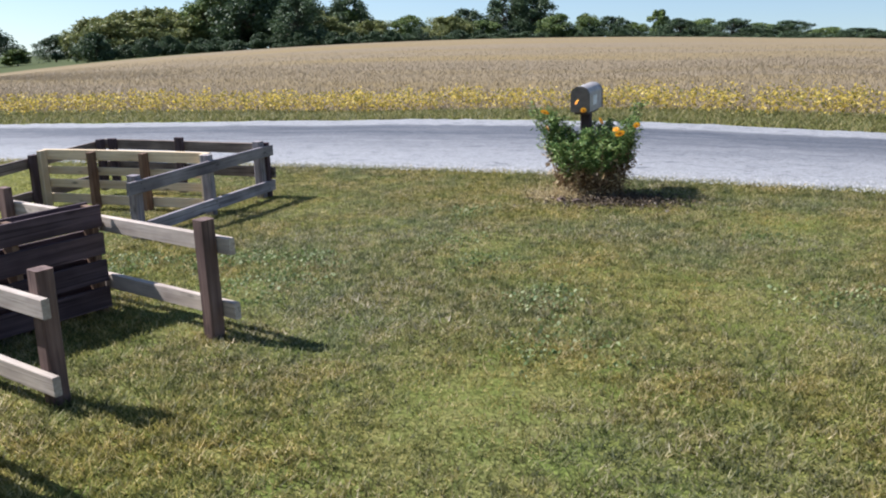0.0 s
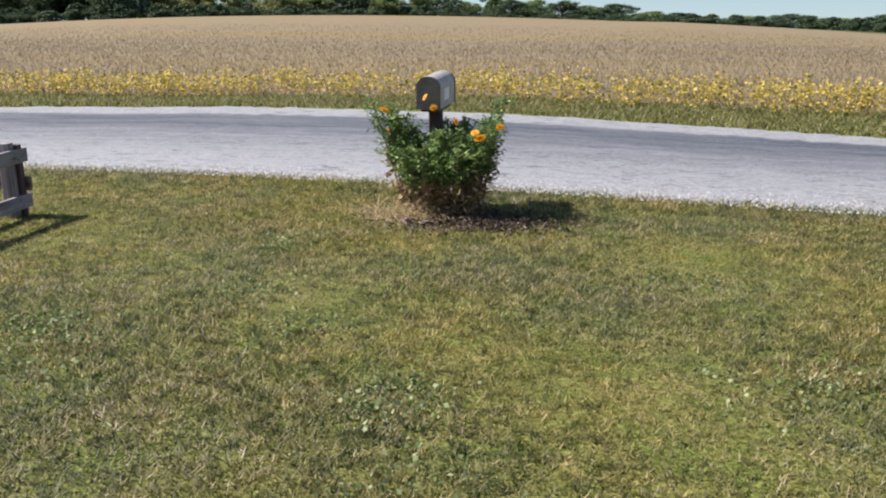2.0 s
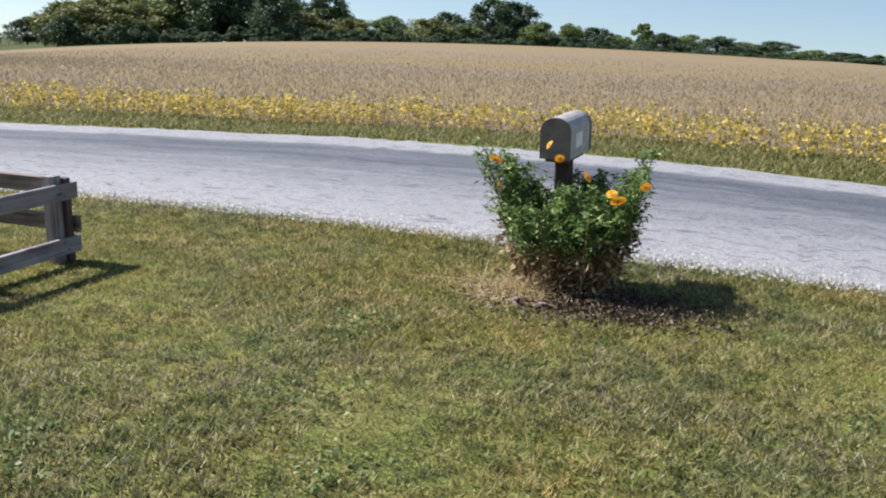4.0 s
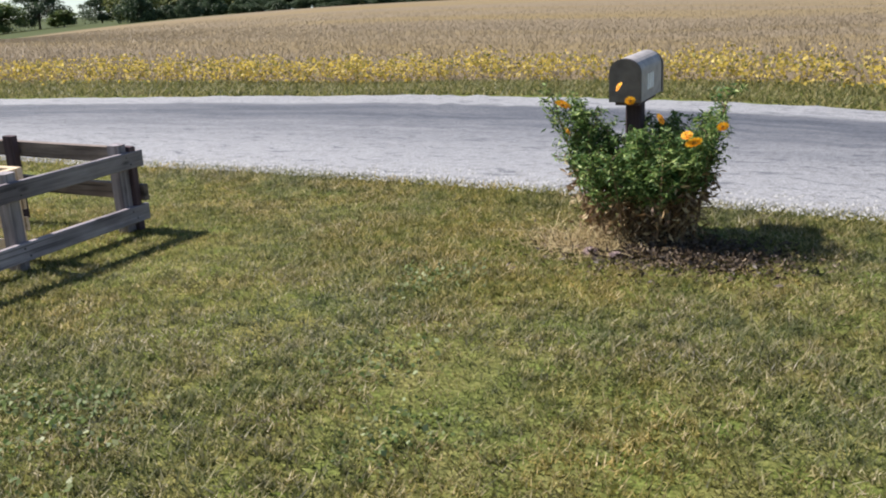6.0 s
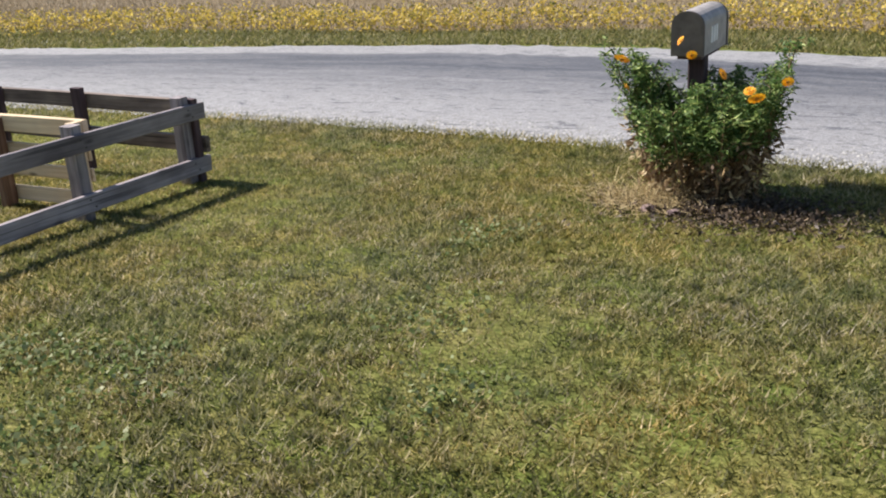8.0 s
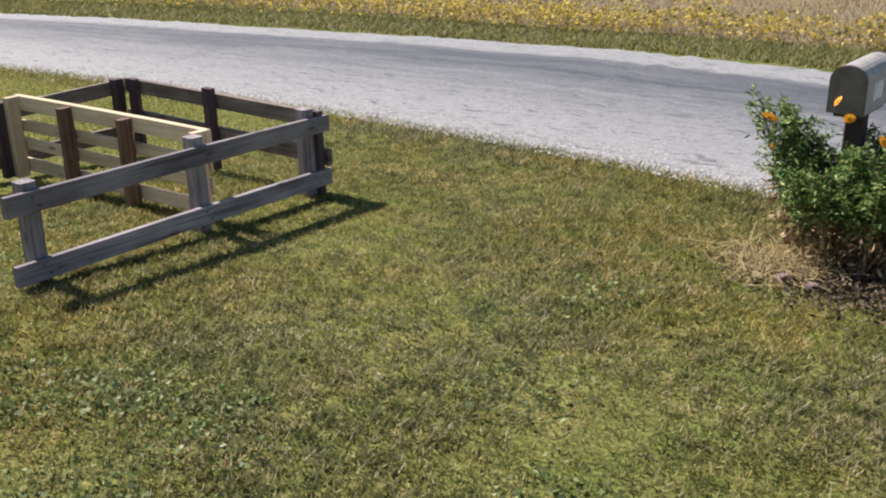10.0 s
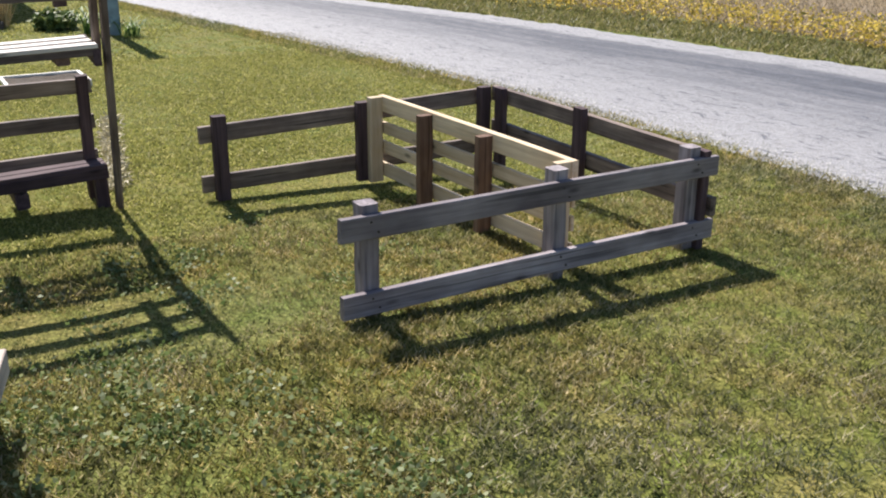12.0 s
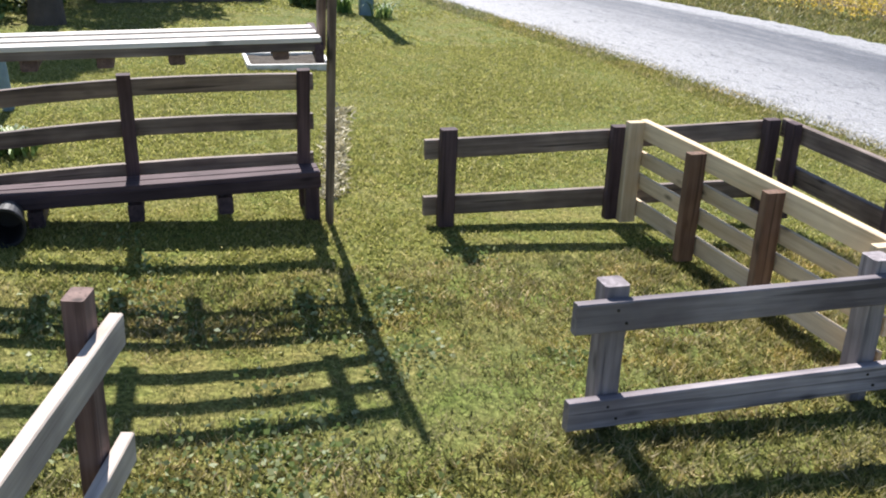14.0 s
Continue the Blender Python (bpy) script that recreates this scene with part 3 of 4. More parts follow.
def blue_pole():
    x, y = -9.6, 3.66
    t = thing("garden_pole", (x, y, g(x, y)), "leaning blue-grey painted metal pole planted in the lawn", "pole")
    inv = t.matrix_world.inverted()
    bm = bmesh.new()
    cylinder(bm, (x, y, g(x, y) - 0.1), (x + 0.05, y - 0.16, 2.2), 0.042, 0.038, 12)
    part("shaft", bm, BLUE, t, m=inv)
    bm = bmesh.new()
    cylinder(bm, (x + 0.05, y - 0.16, 2.2), (x + 0.05, y - 0.163, 2.24), 0.045, 0.03, 12)
    part("cap", bm, BLUE, t, m=inv)


bench_stand()
black_pot()
blue_pole()


# ---- mailbox ----
def mailbox():
    x0, x1, y0, y1, zb = -2.028, -1.855, 8.632, 9.075, 0.655
    gx, gy = (x0 + x1) / 2, 8.84
    t = thing("mailbox", (gx, gy, g(gx, gy)), "dull grey metal rural mailbox on a dark wooden post", "mailbox")
    w, h = (x1 - x0) / 2, 0.234
    wall = h - w * 0.85
    def ring(k=1.0):
        pts = [(-w * k, 0), (w * k, 0)]
        for i in range(13):
            a = math.pi * i / 12
            pts.append((w * k * math.cos(a), wall + w * 0.85 * k * math.sin(a)))
        return pts
    def shell(ya, yb, k, sink=0.0):
        bm = bmesh.new()
        A = [bm.verts.new((px + gx, ya, pz + zb - sink)) for px, pz in ring(k)]
        B = [bm.verts.new((px + gx, yb, pz + zb - sink)) for px, pz in ring(k)]
        n = len(A)
        for i in range(n):
            bm.faces.new((A[i], A[(i + 1) % n], B[(i + 1) % n], B[i]))
        bm.faces.new(A[::-1])
        bm.faces.new(B)
        bmesh.ops.recalc_face_normals(bm, faces=bm.faces)
        bmesh.ops.bevel(bm, geom=[e for e in bm.edges if abs(e.verts[0].co.y - e.verts[1].co.y) < 1e-6], offset=0.004, segments=2, affect="EDGES")
        return bm
    inv = t.matrix_world.inverted()
    body = part("body", shell(y0, y1, 1.0), METAL, t, m=inv)
    part("end_panel", shell(y0 - 0.006, y0 + 0.012, 1.03, 0.002), METAL_DARK, t, "dark end panel with a rolled rim", inv)
    door = part("door", shell(y1 - 0.006, y1 + 0.022, 1.07, 0.006), METAL_DARK, t, "dark front door overhanging the body", inv)
    bm = bmesh.new()
    bmesh.ops.create_cube(bm, size=1, matrix=Matrix.Translation((gx, y1 + 0.03, zb + 0.17)) @ Matrix.Diagonal((0.03, 0.03, 0.02, 1)))
    part("latch", bm, METAL, door, m=Matrix())
    bm = bmesh.new()
    for i, hh in enumerate((0.05, 0.05, 0.05)):
        bmesh.ops.create_cube(bm, size=1, matrix=Matrix.Translation((x1 + 0.002, 8.775 + i * 0.047, zb + 0.095)) @ Matrix.Diagonal((0.004, 0.03, 0.085, 1)))
    part("number_bars", bm, BARS, t, "pale sticker bars", inv)
    bm = bmesh.new()
    bmesh.ops.create_cube(bm, size=1, matrix=Matrix.Translation((gx, 8.85, zb - 0.012)) @ Matrix.Diagonal((0.13, 0.36, 0.024, 1)))
    part("mount_board", bm, BROWN, t, m=inv)
    board("post", (gx + 0.01, 8.80, g(gx, 8.8) - 0.03), (gx + 0.01, 8.80, zb - 0.02), 0.09, 0.09, BROWN, t, up=(0, 1, 0))


mailbox()


# ---- flowering bush round the mailbox ----
def leaf_quads(centres, size, r, stretch=2.2, droop=0.3):
    """Small leaves: a kite of two triangles each, turned at random."""
    n = len(centres)
    d = r.standard_normal((n, 3))
    d[:, 2] = d[:, 2] * 0.6 - droop * 0.5
    d /= np.linalg.norm(d, axis=1, keepdims=True)
    s = np.cross(d, r.standard_normal((n, 3)))
    s /= np.linalg.norm(s, axis=1, keepdims=True) + 1e-9
    L = size * r.uniform(0.6, 1.4, (n, 1))
    Wd = L / stretch
    up = np.cross(s, d) * L * 0.12
    v = np.stack([centres, centres + d * L * 0.45 + s * Wd * 0.5 + up, centres + d * L, centres + d * L * 0.45 - s * Wd * 0.5 + up], 1)
    f = np.arange(n * 4).reshape(n, 4)
    return v.reshape(-1, 3), f


def bush():
    r = np.random.default_rng(11)
    cx, cy = -1.90, 8.62
    z0 = g(cx, cy)
    t = thing("flowering_bush", (cx, cy, z0), "bushy green plant with orange flowers round the mailbox post", "bush")
    inv = t.matrix_world.inverted()
    cents, dry = [], []
    for i in range(54):
        a = r.uniform(0, 2 * math.pi)
        q = r.uniform(0.05, 1.0) ** 0.55
        b0 = Vector((cx + 0.07 + 0.29 * q * math.cos(a), cy + 0.20 * q * math.sin(a), z0 - 0.01))
        side = abs(math.cos(a)) * q
        hgt = r.uniform(0.42, 0.62) + 0.42 * max(0.0, side - 0.45)
        b1 = Vector((cx + 0.075 + 0.455 * q * math.cos(a) + r.normal(0, 0.03), cy + 0.33 * q * math.sin(a) + r.normal(0, 0.03), z0 + hgt))
        mid = b0.lerp(b1, 0.5) + Vector((r.normal(0, 0.025), r.normal(0, 0.025), 0.02))
        sb = bmesh.new()
        cylinder(sb, b0, mid, 0.007, 0.005, 5)
        cylinder(sb, mid, b1, 0.005, 0.0025, 5)
        # feathery side shoots
        for s in np.linspace(0.43 + 0.08 * (1 - q), 1.0, 13):
            p = b0.lerp(mid, s * 2) if s < 0.5 else mid.lerp(b1, (s - 0.5) * 2)
            aa = r.uniform(0, 6.28)
            L = r.uniform(0.07, 0.15) * (1.25 - 0.5 * s)
            tip = p + Vector((math.cos(aa) * L * 0.9, math.sin(aa) * L * 0.9, L * r.uniform(0.3, 0.9)))
            cylinder(sb, p, tip, 0.002, 0.001, 4)
            w = r.uniform(0, 1.1, (34, 1))
            cents.append(np.array(p) * (1 - w) + np.array(tip) * w + r.normal(0, 0.011, (34, 3)))
        part("stem", sb, STEM, t, m=inv)
        for s in np.linspace(0.08, 0.62, 7):
            p = b0.lerp(mid, min(1.0, s * 2))
            dry.append(np.array(p) + r.normal(0, 0.04, (9, 3)))
    c = np.concatenate(cents)
    v, f = leaf_quads(c, 0.036, r, 4.0)
    ob = soup("foliage", v, f, BUSH, t)
    ob.matrix_basis = inv
    c = np.concatenate(dry)
    c[:, 2] = np.maximum(c[:, 2], z0 + 0.01)
    v, f = leaf_quads(c, 0.05, r, 3.5, 1.2)
    ob = soup("withered_leaves", v, f, DRY, t)
    ob.matrix_basis = inv
    ob["label"] = "brown withered leaves at the stem bases"
    for x, y, z, size in ((-2.115, 8.12, 0.715, 0.042), (-1.475, 8.22, 0.53, 0.043), (-1.51, 8.22, 0.565, 0.03), (-1.876, 8.30, 0.785, 0.027), (-1.81, 8.27, 0.72, 0.027),
                          (-1.67, 8.32, 0.625, 0.032), (-1.38, 8.44, 0.575, 0.03), (-2.10, 8.14, 0.575, 0.03)):
        fl = bmesh.new()
        for ringi, (np_, rr, tilt) in enumerate(((11, 1.0, 0.25), (8, 0.62, 0.6))):
            for i in range(np_):
                a = 2 * math.pi * (i + 0.4 * ringi) / np_
                e = Vector((math.cos(a), math.sin(a), 0))
                sd = Vector((-math.sin(a), math.cos(a), 0))
                o = Vector((0, 0, 0.004 * ringi))
                p1, p2 = o + e * size * 0.2 * rr, o + e * size * rr * 0.75 + Vector((0, 0, size * tilt * 0.4))
                p3 = o + e * size * rr + Vector((0, 0, size * tilt * 0.3))
                w = size * 0.26 * rr
                q = [fl.verts.new(p) for p in (p1, p2 - sd * w, p3 - sd * w * 0.5, p3 + sd * w * 0.5, p2 + sd * w)]
                fl.faces.new(q)
        m = inv @ Matrix.Translation((x, y, z)) @ Euler((0.85 + r.normal(0, 0.2), r.normal(0, 0.3), r.uniform(0, 6))).to_matrix().to_4x4()
        fo = part("flower", fl, ORANGE, t, "orange ruffled flower head", m)
        hb = bmesh.new()
        bmesh.ops.create_uvsphere(hb, u_segments=8, v_segments=5, radius=size * 0.28, matrix=Matrix.Diagonal((1, 1, 0.6, 1)))
        part("flower_centre", hb, HEART, fo)
    # stones at the foot
    for x, y, s in ((-1.99, 8.19, 0.05), (-1.85, 8.17, 0.042), (-2.08, 8.29, 0.035)):
        sb = bmesh.new()
        bmesh.ops.create_icosphere(sb, subdivisions=2, radius=s)
        for vtx in sb.verts:
            vtx.co *= 1 + 0.18 * noise.noise(vtx.co * 14 + Vector((x * 9, y, 0)))
            vtx.co.z *= 0.6
        st = flat("stone", sb, STONE, None, "", Matrix.Translation((x, y, g(x, y) + s * 0.28)), True)
        tagged(st, "small rounded pinkish fieldstone at the bush's foot", "stone", "edging stones")


bush()


# ---- trees ----
def tree_proto(name, seed, h, w, mat, leaf, count, label, low=0.15):
    r = np.random.default_rng(seed)
    t = new(name)
    tb = bmesh.new()
    top = Vector((r.normal(0, 0.2), r.normal(0, 0.2), h * 0.75))
    cylinder(tb, (0, 0, -0.5), top * 0.5, h * 0.022, h * 0.015, 8)
    cylinder(tb, top * 0.5, top, h * 0.015, h * 0.004, 6)
    cents = []
    nb = 46
    for i in range(nb):
        a, q = r.uniform(0, 6.28), r.uniform(0.0, 1.0) ** 0.5
        u = (i + 0.5) / nb
        zz = h * (low + (0.93 - low) * u)
        wide = w * 0.46 * max(0.16, math.sin(math.pi * (0.22 + 0.74 * u))) ** 0.75
        c = Vector((q * wide * math.cos(a), q * wide * math.sin(a), zz))
        start = top * r.uniform(0.25, 0.8)
        cylinder(tb, start, c, h * 0.008, h * 0.002, 5)
        n = count // nb
        rr = w * r.uniform(0.09, 0.17) * (1.15 - 0.45 * u)
        d = r.standard_normal((n, 3))
        d /= np.linalg.norm(d, axis=1, keepdims=True)
        cents.append(np.array(c) + d * rr * r.uniform(0.1, 1.15, (n, 1)) ** 0.6 * (1, 1, 0.9))
    part("trunk", tb, BARK, t)
    v, f = leaf_quads(np.concatenate(cents), leaf, r, 1.5)
    soup("crown", v, f, mat, t)
    tagged(t, label, "tree", "hedgerow trees")
    return t


def place_tree(proto, az, dist, top_el, wide, used):
    x, y = 0.5 + dist * math.sin(radians(az)), dist * math.cos(radians(az))
    zt = 1.7 + dist * math.tan(radians(top_el))
    s = (zt - g(x, y)) / proto["h"]
    k = wide / proto["w"]
    m = Matrix.Translation((x, y, g(x, y))) @ Euler((0, 0, random.uniform(0, 6.28))).to_matrix().to_4x4() @ Matrix.Diagonal((k, k, s, 1))
    if proto.name in used:
        return copy_thing(proto, m)
    used.add(proto.name)
    proto.matrix_basis = m
    return proto


def far_trees():
    P = []
    for i, (nm, h, w, mat, lab) in enumerate((
            ("round_tree", 10, 12, TREE_A, "broad green hedgerow tree beyond the field"), ("olive_tree", 9, 12, TREE_B, "olive-green hedgerow tree beyond the field"),
            ("dark_tree", 12, 13, TREE_C, "tall dark green tree beyond the field"), ("hedge_shrub", 6, 11, TREE_C, "low dark hedgerow shrub beyond the field"),
            ("young_tree", 9, 6, TREE_A, "slender young tree beyond the field"))):
        p = tree_proto(nm, 20 + i, h, w, mat, 0.46, 9200, lab, 0.06 if i == 3 else 0.14)
        P.append(p)
        p["h"], p["w"] = float(h), float(w)
    used = set()
    R = random.Random(5)
    D = 190
    # azimuth, top elevation, width in degrees, prototype
    big = [(-41.6, -0.9, 3.2, 1), (-39.8, -0.4, 3.2, 1), (-38.0, -0.3, 3.0, 1), (-36.4, 0.0, 3.0, 0), (-34.6, 1.3, 3.6, 2), (-33.0, 0.9, 3.0, 2), (-31.4, -0.55, 2.4, 2), (-30.0, -0.8, 2.4, 1),
           (-28.6, -1.0, 2.2, 0), (-27.1, -1.2, 2.0, 1), (-25.3, -1.4, 1.9, 0), (-23.2, -1.1, 2.2, 1), (-22.0, -1.4, 1.8, 2), (-21.0, -1.8, 1.8, 0), (-19.5, -0.75, 2.4, 2), (-18.2, -0.9, 2.2, 2),
           (-16.9, -1.6, 1.8, 0), (-15.3, -1.65, 1.4, 0), (-13.9, -2.0, 1.8, 2), (-12.7, -2.2, 1.6, 0), (-11.3, -1.5, 1.1, 4), (-10.2, -2.2, 1.8, 2), (-9.0, -2.1, 2.0, 0), (-7.4, -2.3, 2.0, 2),
           (-5.9, -2.4, 2.0, 0), (-4.4, -2.45, 2.0, 2), (-2.6, -2.7, 2.0, 0), (-1.0, -2.85, 2.0, 2), (0.6, -2.45, 1.0, 4), (2.2, -2.9, 2.2, 0), (4.5, -2.9, 2.4, 2), (7.0, -2.95, 2.6, 0), (9.5, -2.9, 2.6, 2),
           (12, -2.8, 2.8, 0), (-43.0, -1.85, 1.6, 4), (-44.3, -1.8, 1.6, 2), (-46.2, -1.7, 1.6, 4), (-47.4, -1.4, 2.0, 2), (-49.5, -1.6, 2.4, 0), (-52, -1.3, 2.8, 2), (-55, -1.2, 3, 1)]
    for az, el, wd, k in big:
        d = D + R.uniform(-8, 12) + (60 if az < -42.5 else 0)
        place_tree(P[k], az, d, el, d * math.tan(radians(wd)) * 1.3, used)
    for i in range(24):
        az = -42.2 + i * 0.62 + R.uniform(-0.2, 0.2)
        d = D + 16 + R.uniform(-4, 6)
        el = (-0.05 if az < -36 else -0.85) + 1.05 * math.exp(-((az + 33.6) / 2.4) ** 2) + R.uniform(-0.3, 0.3)
        place_tree(P[1 if az < -36 else (1, 0, 2, 1)[i % 4] if abs(az + 33.5) > 2.2 else 2], az, d, el, d * math.tan(radians(2.8)), used)
    for i in range(46):
        az = -42 + i * 1.22 + R.uniform(-0.4, 0.4)
        d = D - 12 + R.uniform(-5, 5)
        el = -1.8 - 0.022 * i + R.uniform(-0.3, 0.25) if az < -12 else -2.75 + R.uniform(-0.15, 0.1)
        place_tree(P[3], az, d, el, d * math.tan(radians(2.4)), used)


far_trees()


def yard_tree(x, y, seed, wide=2.4, low=0.5, lean=0.0):
    t = tree_proto("shade_tree", seed, 4.6, wide, TREE_A, 0.11, 5200, "leafy shade tree on the lawn behind the benches", low)
    t.matrix_basis = Matrix.Translation((x, y, g(x, y))) @ Matrix.Rotation(radians(-lean), 4, "Y")
    b = bmesh.new()
    cylinder(b, (0, 0, -0.2), (0.02, 0, 0.35), 0.22, 0.155, 12)
    cylinder(b, (0.02, 0, 0.34), (0.03, 0, 2.0), 0.156, 0.12, 12)
    part("lower_trunk", b, BARK, t)
    t["group"] = "yard trees"


yard_tree(-13.4, 3.58, 61, 1.3, 0.55, 20)
# unseen tree, added for the strip of shade its crown casts
yard_tree(-17.4, 4.4, 62, 2.2)
yard_tree(-15.6, 1.9, 63)


def garden_shrub(x, y, size, seed):
    r = np.random.default_rng(seed)
    t = thing("garden_shrub", (x, y, g(x, y)), "low leafy green shrub in the shade of the yard trees", "shrub", "yard shrubs")
    b = bmesh.new()
    c = []
    for i in range(26):
        a, q, h = r.uniform(0, 6.28), r.uniform(0, 1) ** 0.5, r.uniform(0.35, 1.0)
        tip = Vector((size * q * math.cos(a), size * q * math.sin(a), size * 1.1 * h * (1.1 - 0.5 * q)))
        cylinder(b, (tip.x * 0.2, tip.y * 0.2, -0.02), tip, 0.012, 0.004, 5)
        c.append(np.array(tip) + r.normal(0, size * 0.16, (70, 3)))
    part("stems", b, BARK, t)
    c = np.concatenate(c)
    c[:, 2] = np.maximum(c[:, 2], 0.02)
    v, f = leaf_quads(c, 0.075, r, 1.7)
    soup("leaves", v, f, TREE_A, t)


garden_shrub(-13.9, 2.75, 0.55, 71)
garden_shrub(-13.2, 2.2, 0.5, 72)
garden_shrub(-14.6, 3.3, 0.45, 73)
garden_shrub(-15.3, 6.6, 0.22, 74)


# ---- far lawn: marker post, raised bed ----
def post_box():
    x, y = -14.6, 7.18
    t = thing("utility_pedestal", (x, y, g(x, y)), "tall blue-grey metal utility pedestal standing on the lawn", "utility box")
    inv = t.matrix_world.inverted()
    b = bmesh.new()
    bmesh.ops.create_cube(b, size=1, matrix=Matrix.Translation((x, y, g(x, y) + 1.0)) @ Matrix.Diagonal((0.14, 0.17, 2.05, 1)))
    bmesh.ops.bevel(b, geom=b.edges[:], offset=0.02, segments=2, affect="EDGES")
    part("housing", b, BLUE, t, m=inv)
    b = bmesh.new()
    bmesh.ops.create_cube(b, size=1, matrix=Matrix.Translation((x, y, g(x, y) + 2.03)) @ Matrix.Diagonal((0.17, 0.20, 0.05, 1)))
    bmesh.ops.bevel(b, geom=b.edges[:], offset=0.012, segments=2, affect="EDGES")
    part("cap", b, BLUE, t, m=inv)


def raised_bed():
    x0, x1, y0, y1 = -11.68, -11.12, 5.44, 6.16
    z = g(-11.7, 5.8)
    t = thing("raised_bed", (-11.71, 5.8, z), "low raised bed with white boards and dark soil", "garden bed")
    for a, b in (((x0, y0), (x1, y0)), ((x1, y0), (x1, y1)), ((x1, y1), (x0, y1)), ((x0, y1), (x0, y0))):
        board("side_board", (*a, z + 0.025), (*b, z + 0.025), 0.06, 0.035, WHITE, t)
    bm = bmesh.new()
    bmesh.ops.create_grid(bm, x_segments=12, y_segments=12, size=0.5, matrix=Matrix.Translation(((x0 + x1) / 2, (y0 + y1) / 2, z + 0.035)) @ Matrix.Diagonal((x1 - x0, y1 - y0, 1, 1)))
    for v in bm.verts:
        v.co.z += 0.015 * noise.noise(v.co * 9)
    part("soil", bm, SOIL, t, m=t.matrix_world.inverted())


def shed():
    x0, x1, y0, y1 = -22.6, -18.8, 3.6, 6.5
    zb = g(-22, 5)
    # stand-in for a grey house-like shape with a dark window
    t = thing("garden_shed", ((x0 + x1) / 2, (y0 + y1) / 2, zb), "pale grey clapboard building at the far end of the lawn", "shed")
    inv = t.matrix_world.inverted()
    bm = bmesh.new()
    bmesh.ops.create_cube(bm, size=1, matrix=Matrix.Translation(((x0 + x1) / 2, (y0 + y1) / 2, zb + 1.1)) @ Matrix.Diagonal((x1 - x0, y1 - y0, 2.3, 1)))
    part("wall", bm, SIDING, t, m=inv)
    for i in range(14):
        z = zb + 0.1 + i * 0.155
        board("clapboard", (x1 + 0.012, y0, z), (x1 + 0.012, y1, z), 0.15, 0.02, SIDING, t)
    bm = bmesh.new()
    ym = (y0 + y1) / 2
    pts = [(y0 - 0.2, 2.2), (ym, 3.1), (y1 + 0.2, 2.2), (y1 + 0.2, 2.3), (ym, 3.22), (y0 - 0.2, 2.3)]
    A = [bm.verts.new((x0 - 0.2, y, zb + z)) for y, z in pts]
    B = [bm.verts.new((x1 + 0.2, y, zb + z)) for y, z in pts]
    for i in range(6):
        bm.faces.new((A[i], A[(i + 1) % 6], B[(i + 1) % 6], B[i]))
    bm.faces.new(A)
    bm.faces.new(B[::-1])
    bmesh.ops.recalc_face_normals(bm, faces=bm.faces)
    part("roof", bm, ROOFING, t, m=inv)
    for nm, mat, d, w, h, lab in (("window_trim", WHITE, 0.03, 0.95, 0.85, "white window trim"), ("window_pane", GLASSY, 0.045, 0.8, 0.7, "dark window pane")):
        bm = bmesh.new()
        bmesh.ops.create_cube(bm, size=1, matrix=Matrix.Translation((x1 + d, y1 - 0.75, zb + 0.85)) @ Matrix.Diagonal((0.04, w, h, 1)))
        part(nm, bm, mat, t, lab, inv)


def grass_bed():
    t = thing("log_edging", (-15.15, 4.9, g(-15.15, 4.9)), "low brown log edging before a bed of dry ornamental grass", "edging")
    a, b = Vector((-14.95, 4.0, g(-14.95, 4.0) + 0.04)), Vector((-15.6, 6.0, g(-15.6, 6.0) + 0.04))
    for k in range(4):
        board("log", a.lerp(b, k / 4), a.lerp(b, (k + 0.97) / 4), 0.10, 0.10, BENCH, t)


grass_bed()
post_box()
raised_bed()
shed()


def strap_plant(x, y, n, hgt, seed, label):
    r = np.random.default_rng(seed)
    t = thing("strap_leaf_plant", (x, y, g(x, y)), label, "plant", "strap-leaved plants")
    vs, fs = [], []
    for i in range(n):
        a, L, w = r.uniform(0, 6.28), hgt * r.uniform(0.7, 1.3), r.uniform(0.008, 0.016)
        p0 = np.array([r.normal(0, 0.05), r.normal(0, 0.05), 0])
        e, s = np.array([math.cos(a), math.sin(a), 0]), np.array([-math.sin(a), math.cos(a), 0])
        k = len(vs)
        for q, (out, up_) in enumerate(((0, 0), (0.25, 0.6), (0.6, 0.85), (1.0, 0.65))):
            c = p0 + e * L * out + np.array([0, 0, L * up_])
            ww = w * (1 - 0.25 * q)
            vs += [c - s * ww, c + s * ww]
        fs += [[k + 2 * q, k + 2 * q + 1, k + 2 * q + 3, k + 2 * q + 2] for q in range(3)]
    soup("leaves", np.array(vs), np.array(fs), BUSH, t)


strap_plant(-8.55, 3.80, 140, 0.13, 31, "arching green strap-leaved plant behind the bench")
strap_plant(-9.1, 3.35, 140, 0.16, 32, "arching green strap-leaved plant behind the bench")
strap_plant(-9.4, 2.95, 130, 0.19, 33, "arching green strap-leaved plant behind the bench")
strap_plant(-14.75, 6.95, 50, 0.3, 34, "weedy tuft beside the utility pedestal")
strap_plant(-14.4, 7.35, 40, 0.22, 35, "weedy tuft beside the utility pedestal")


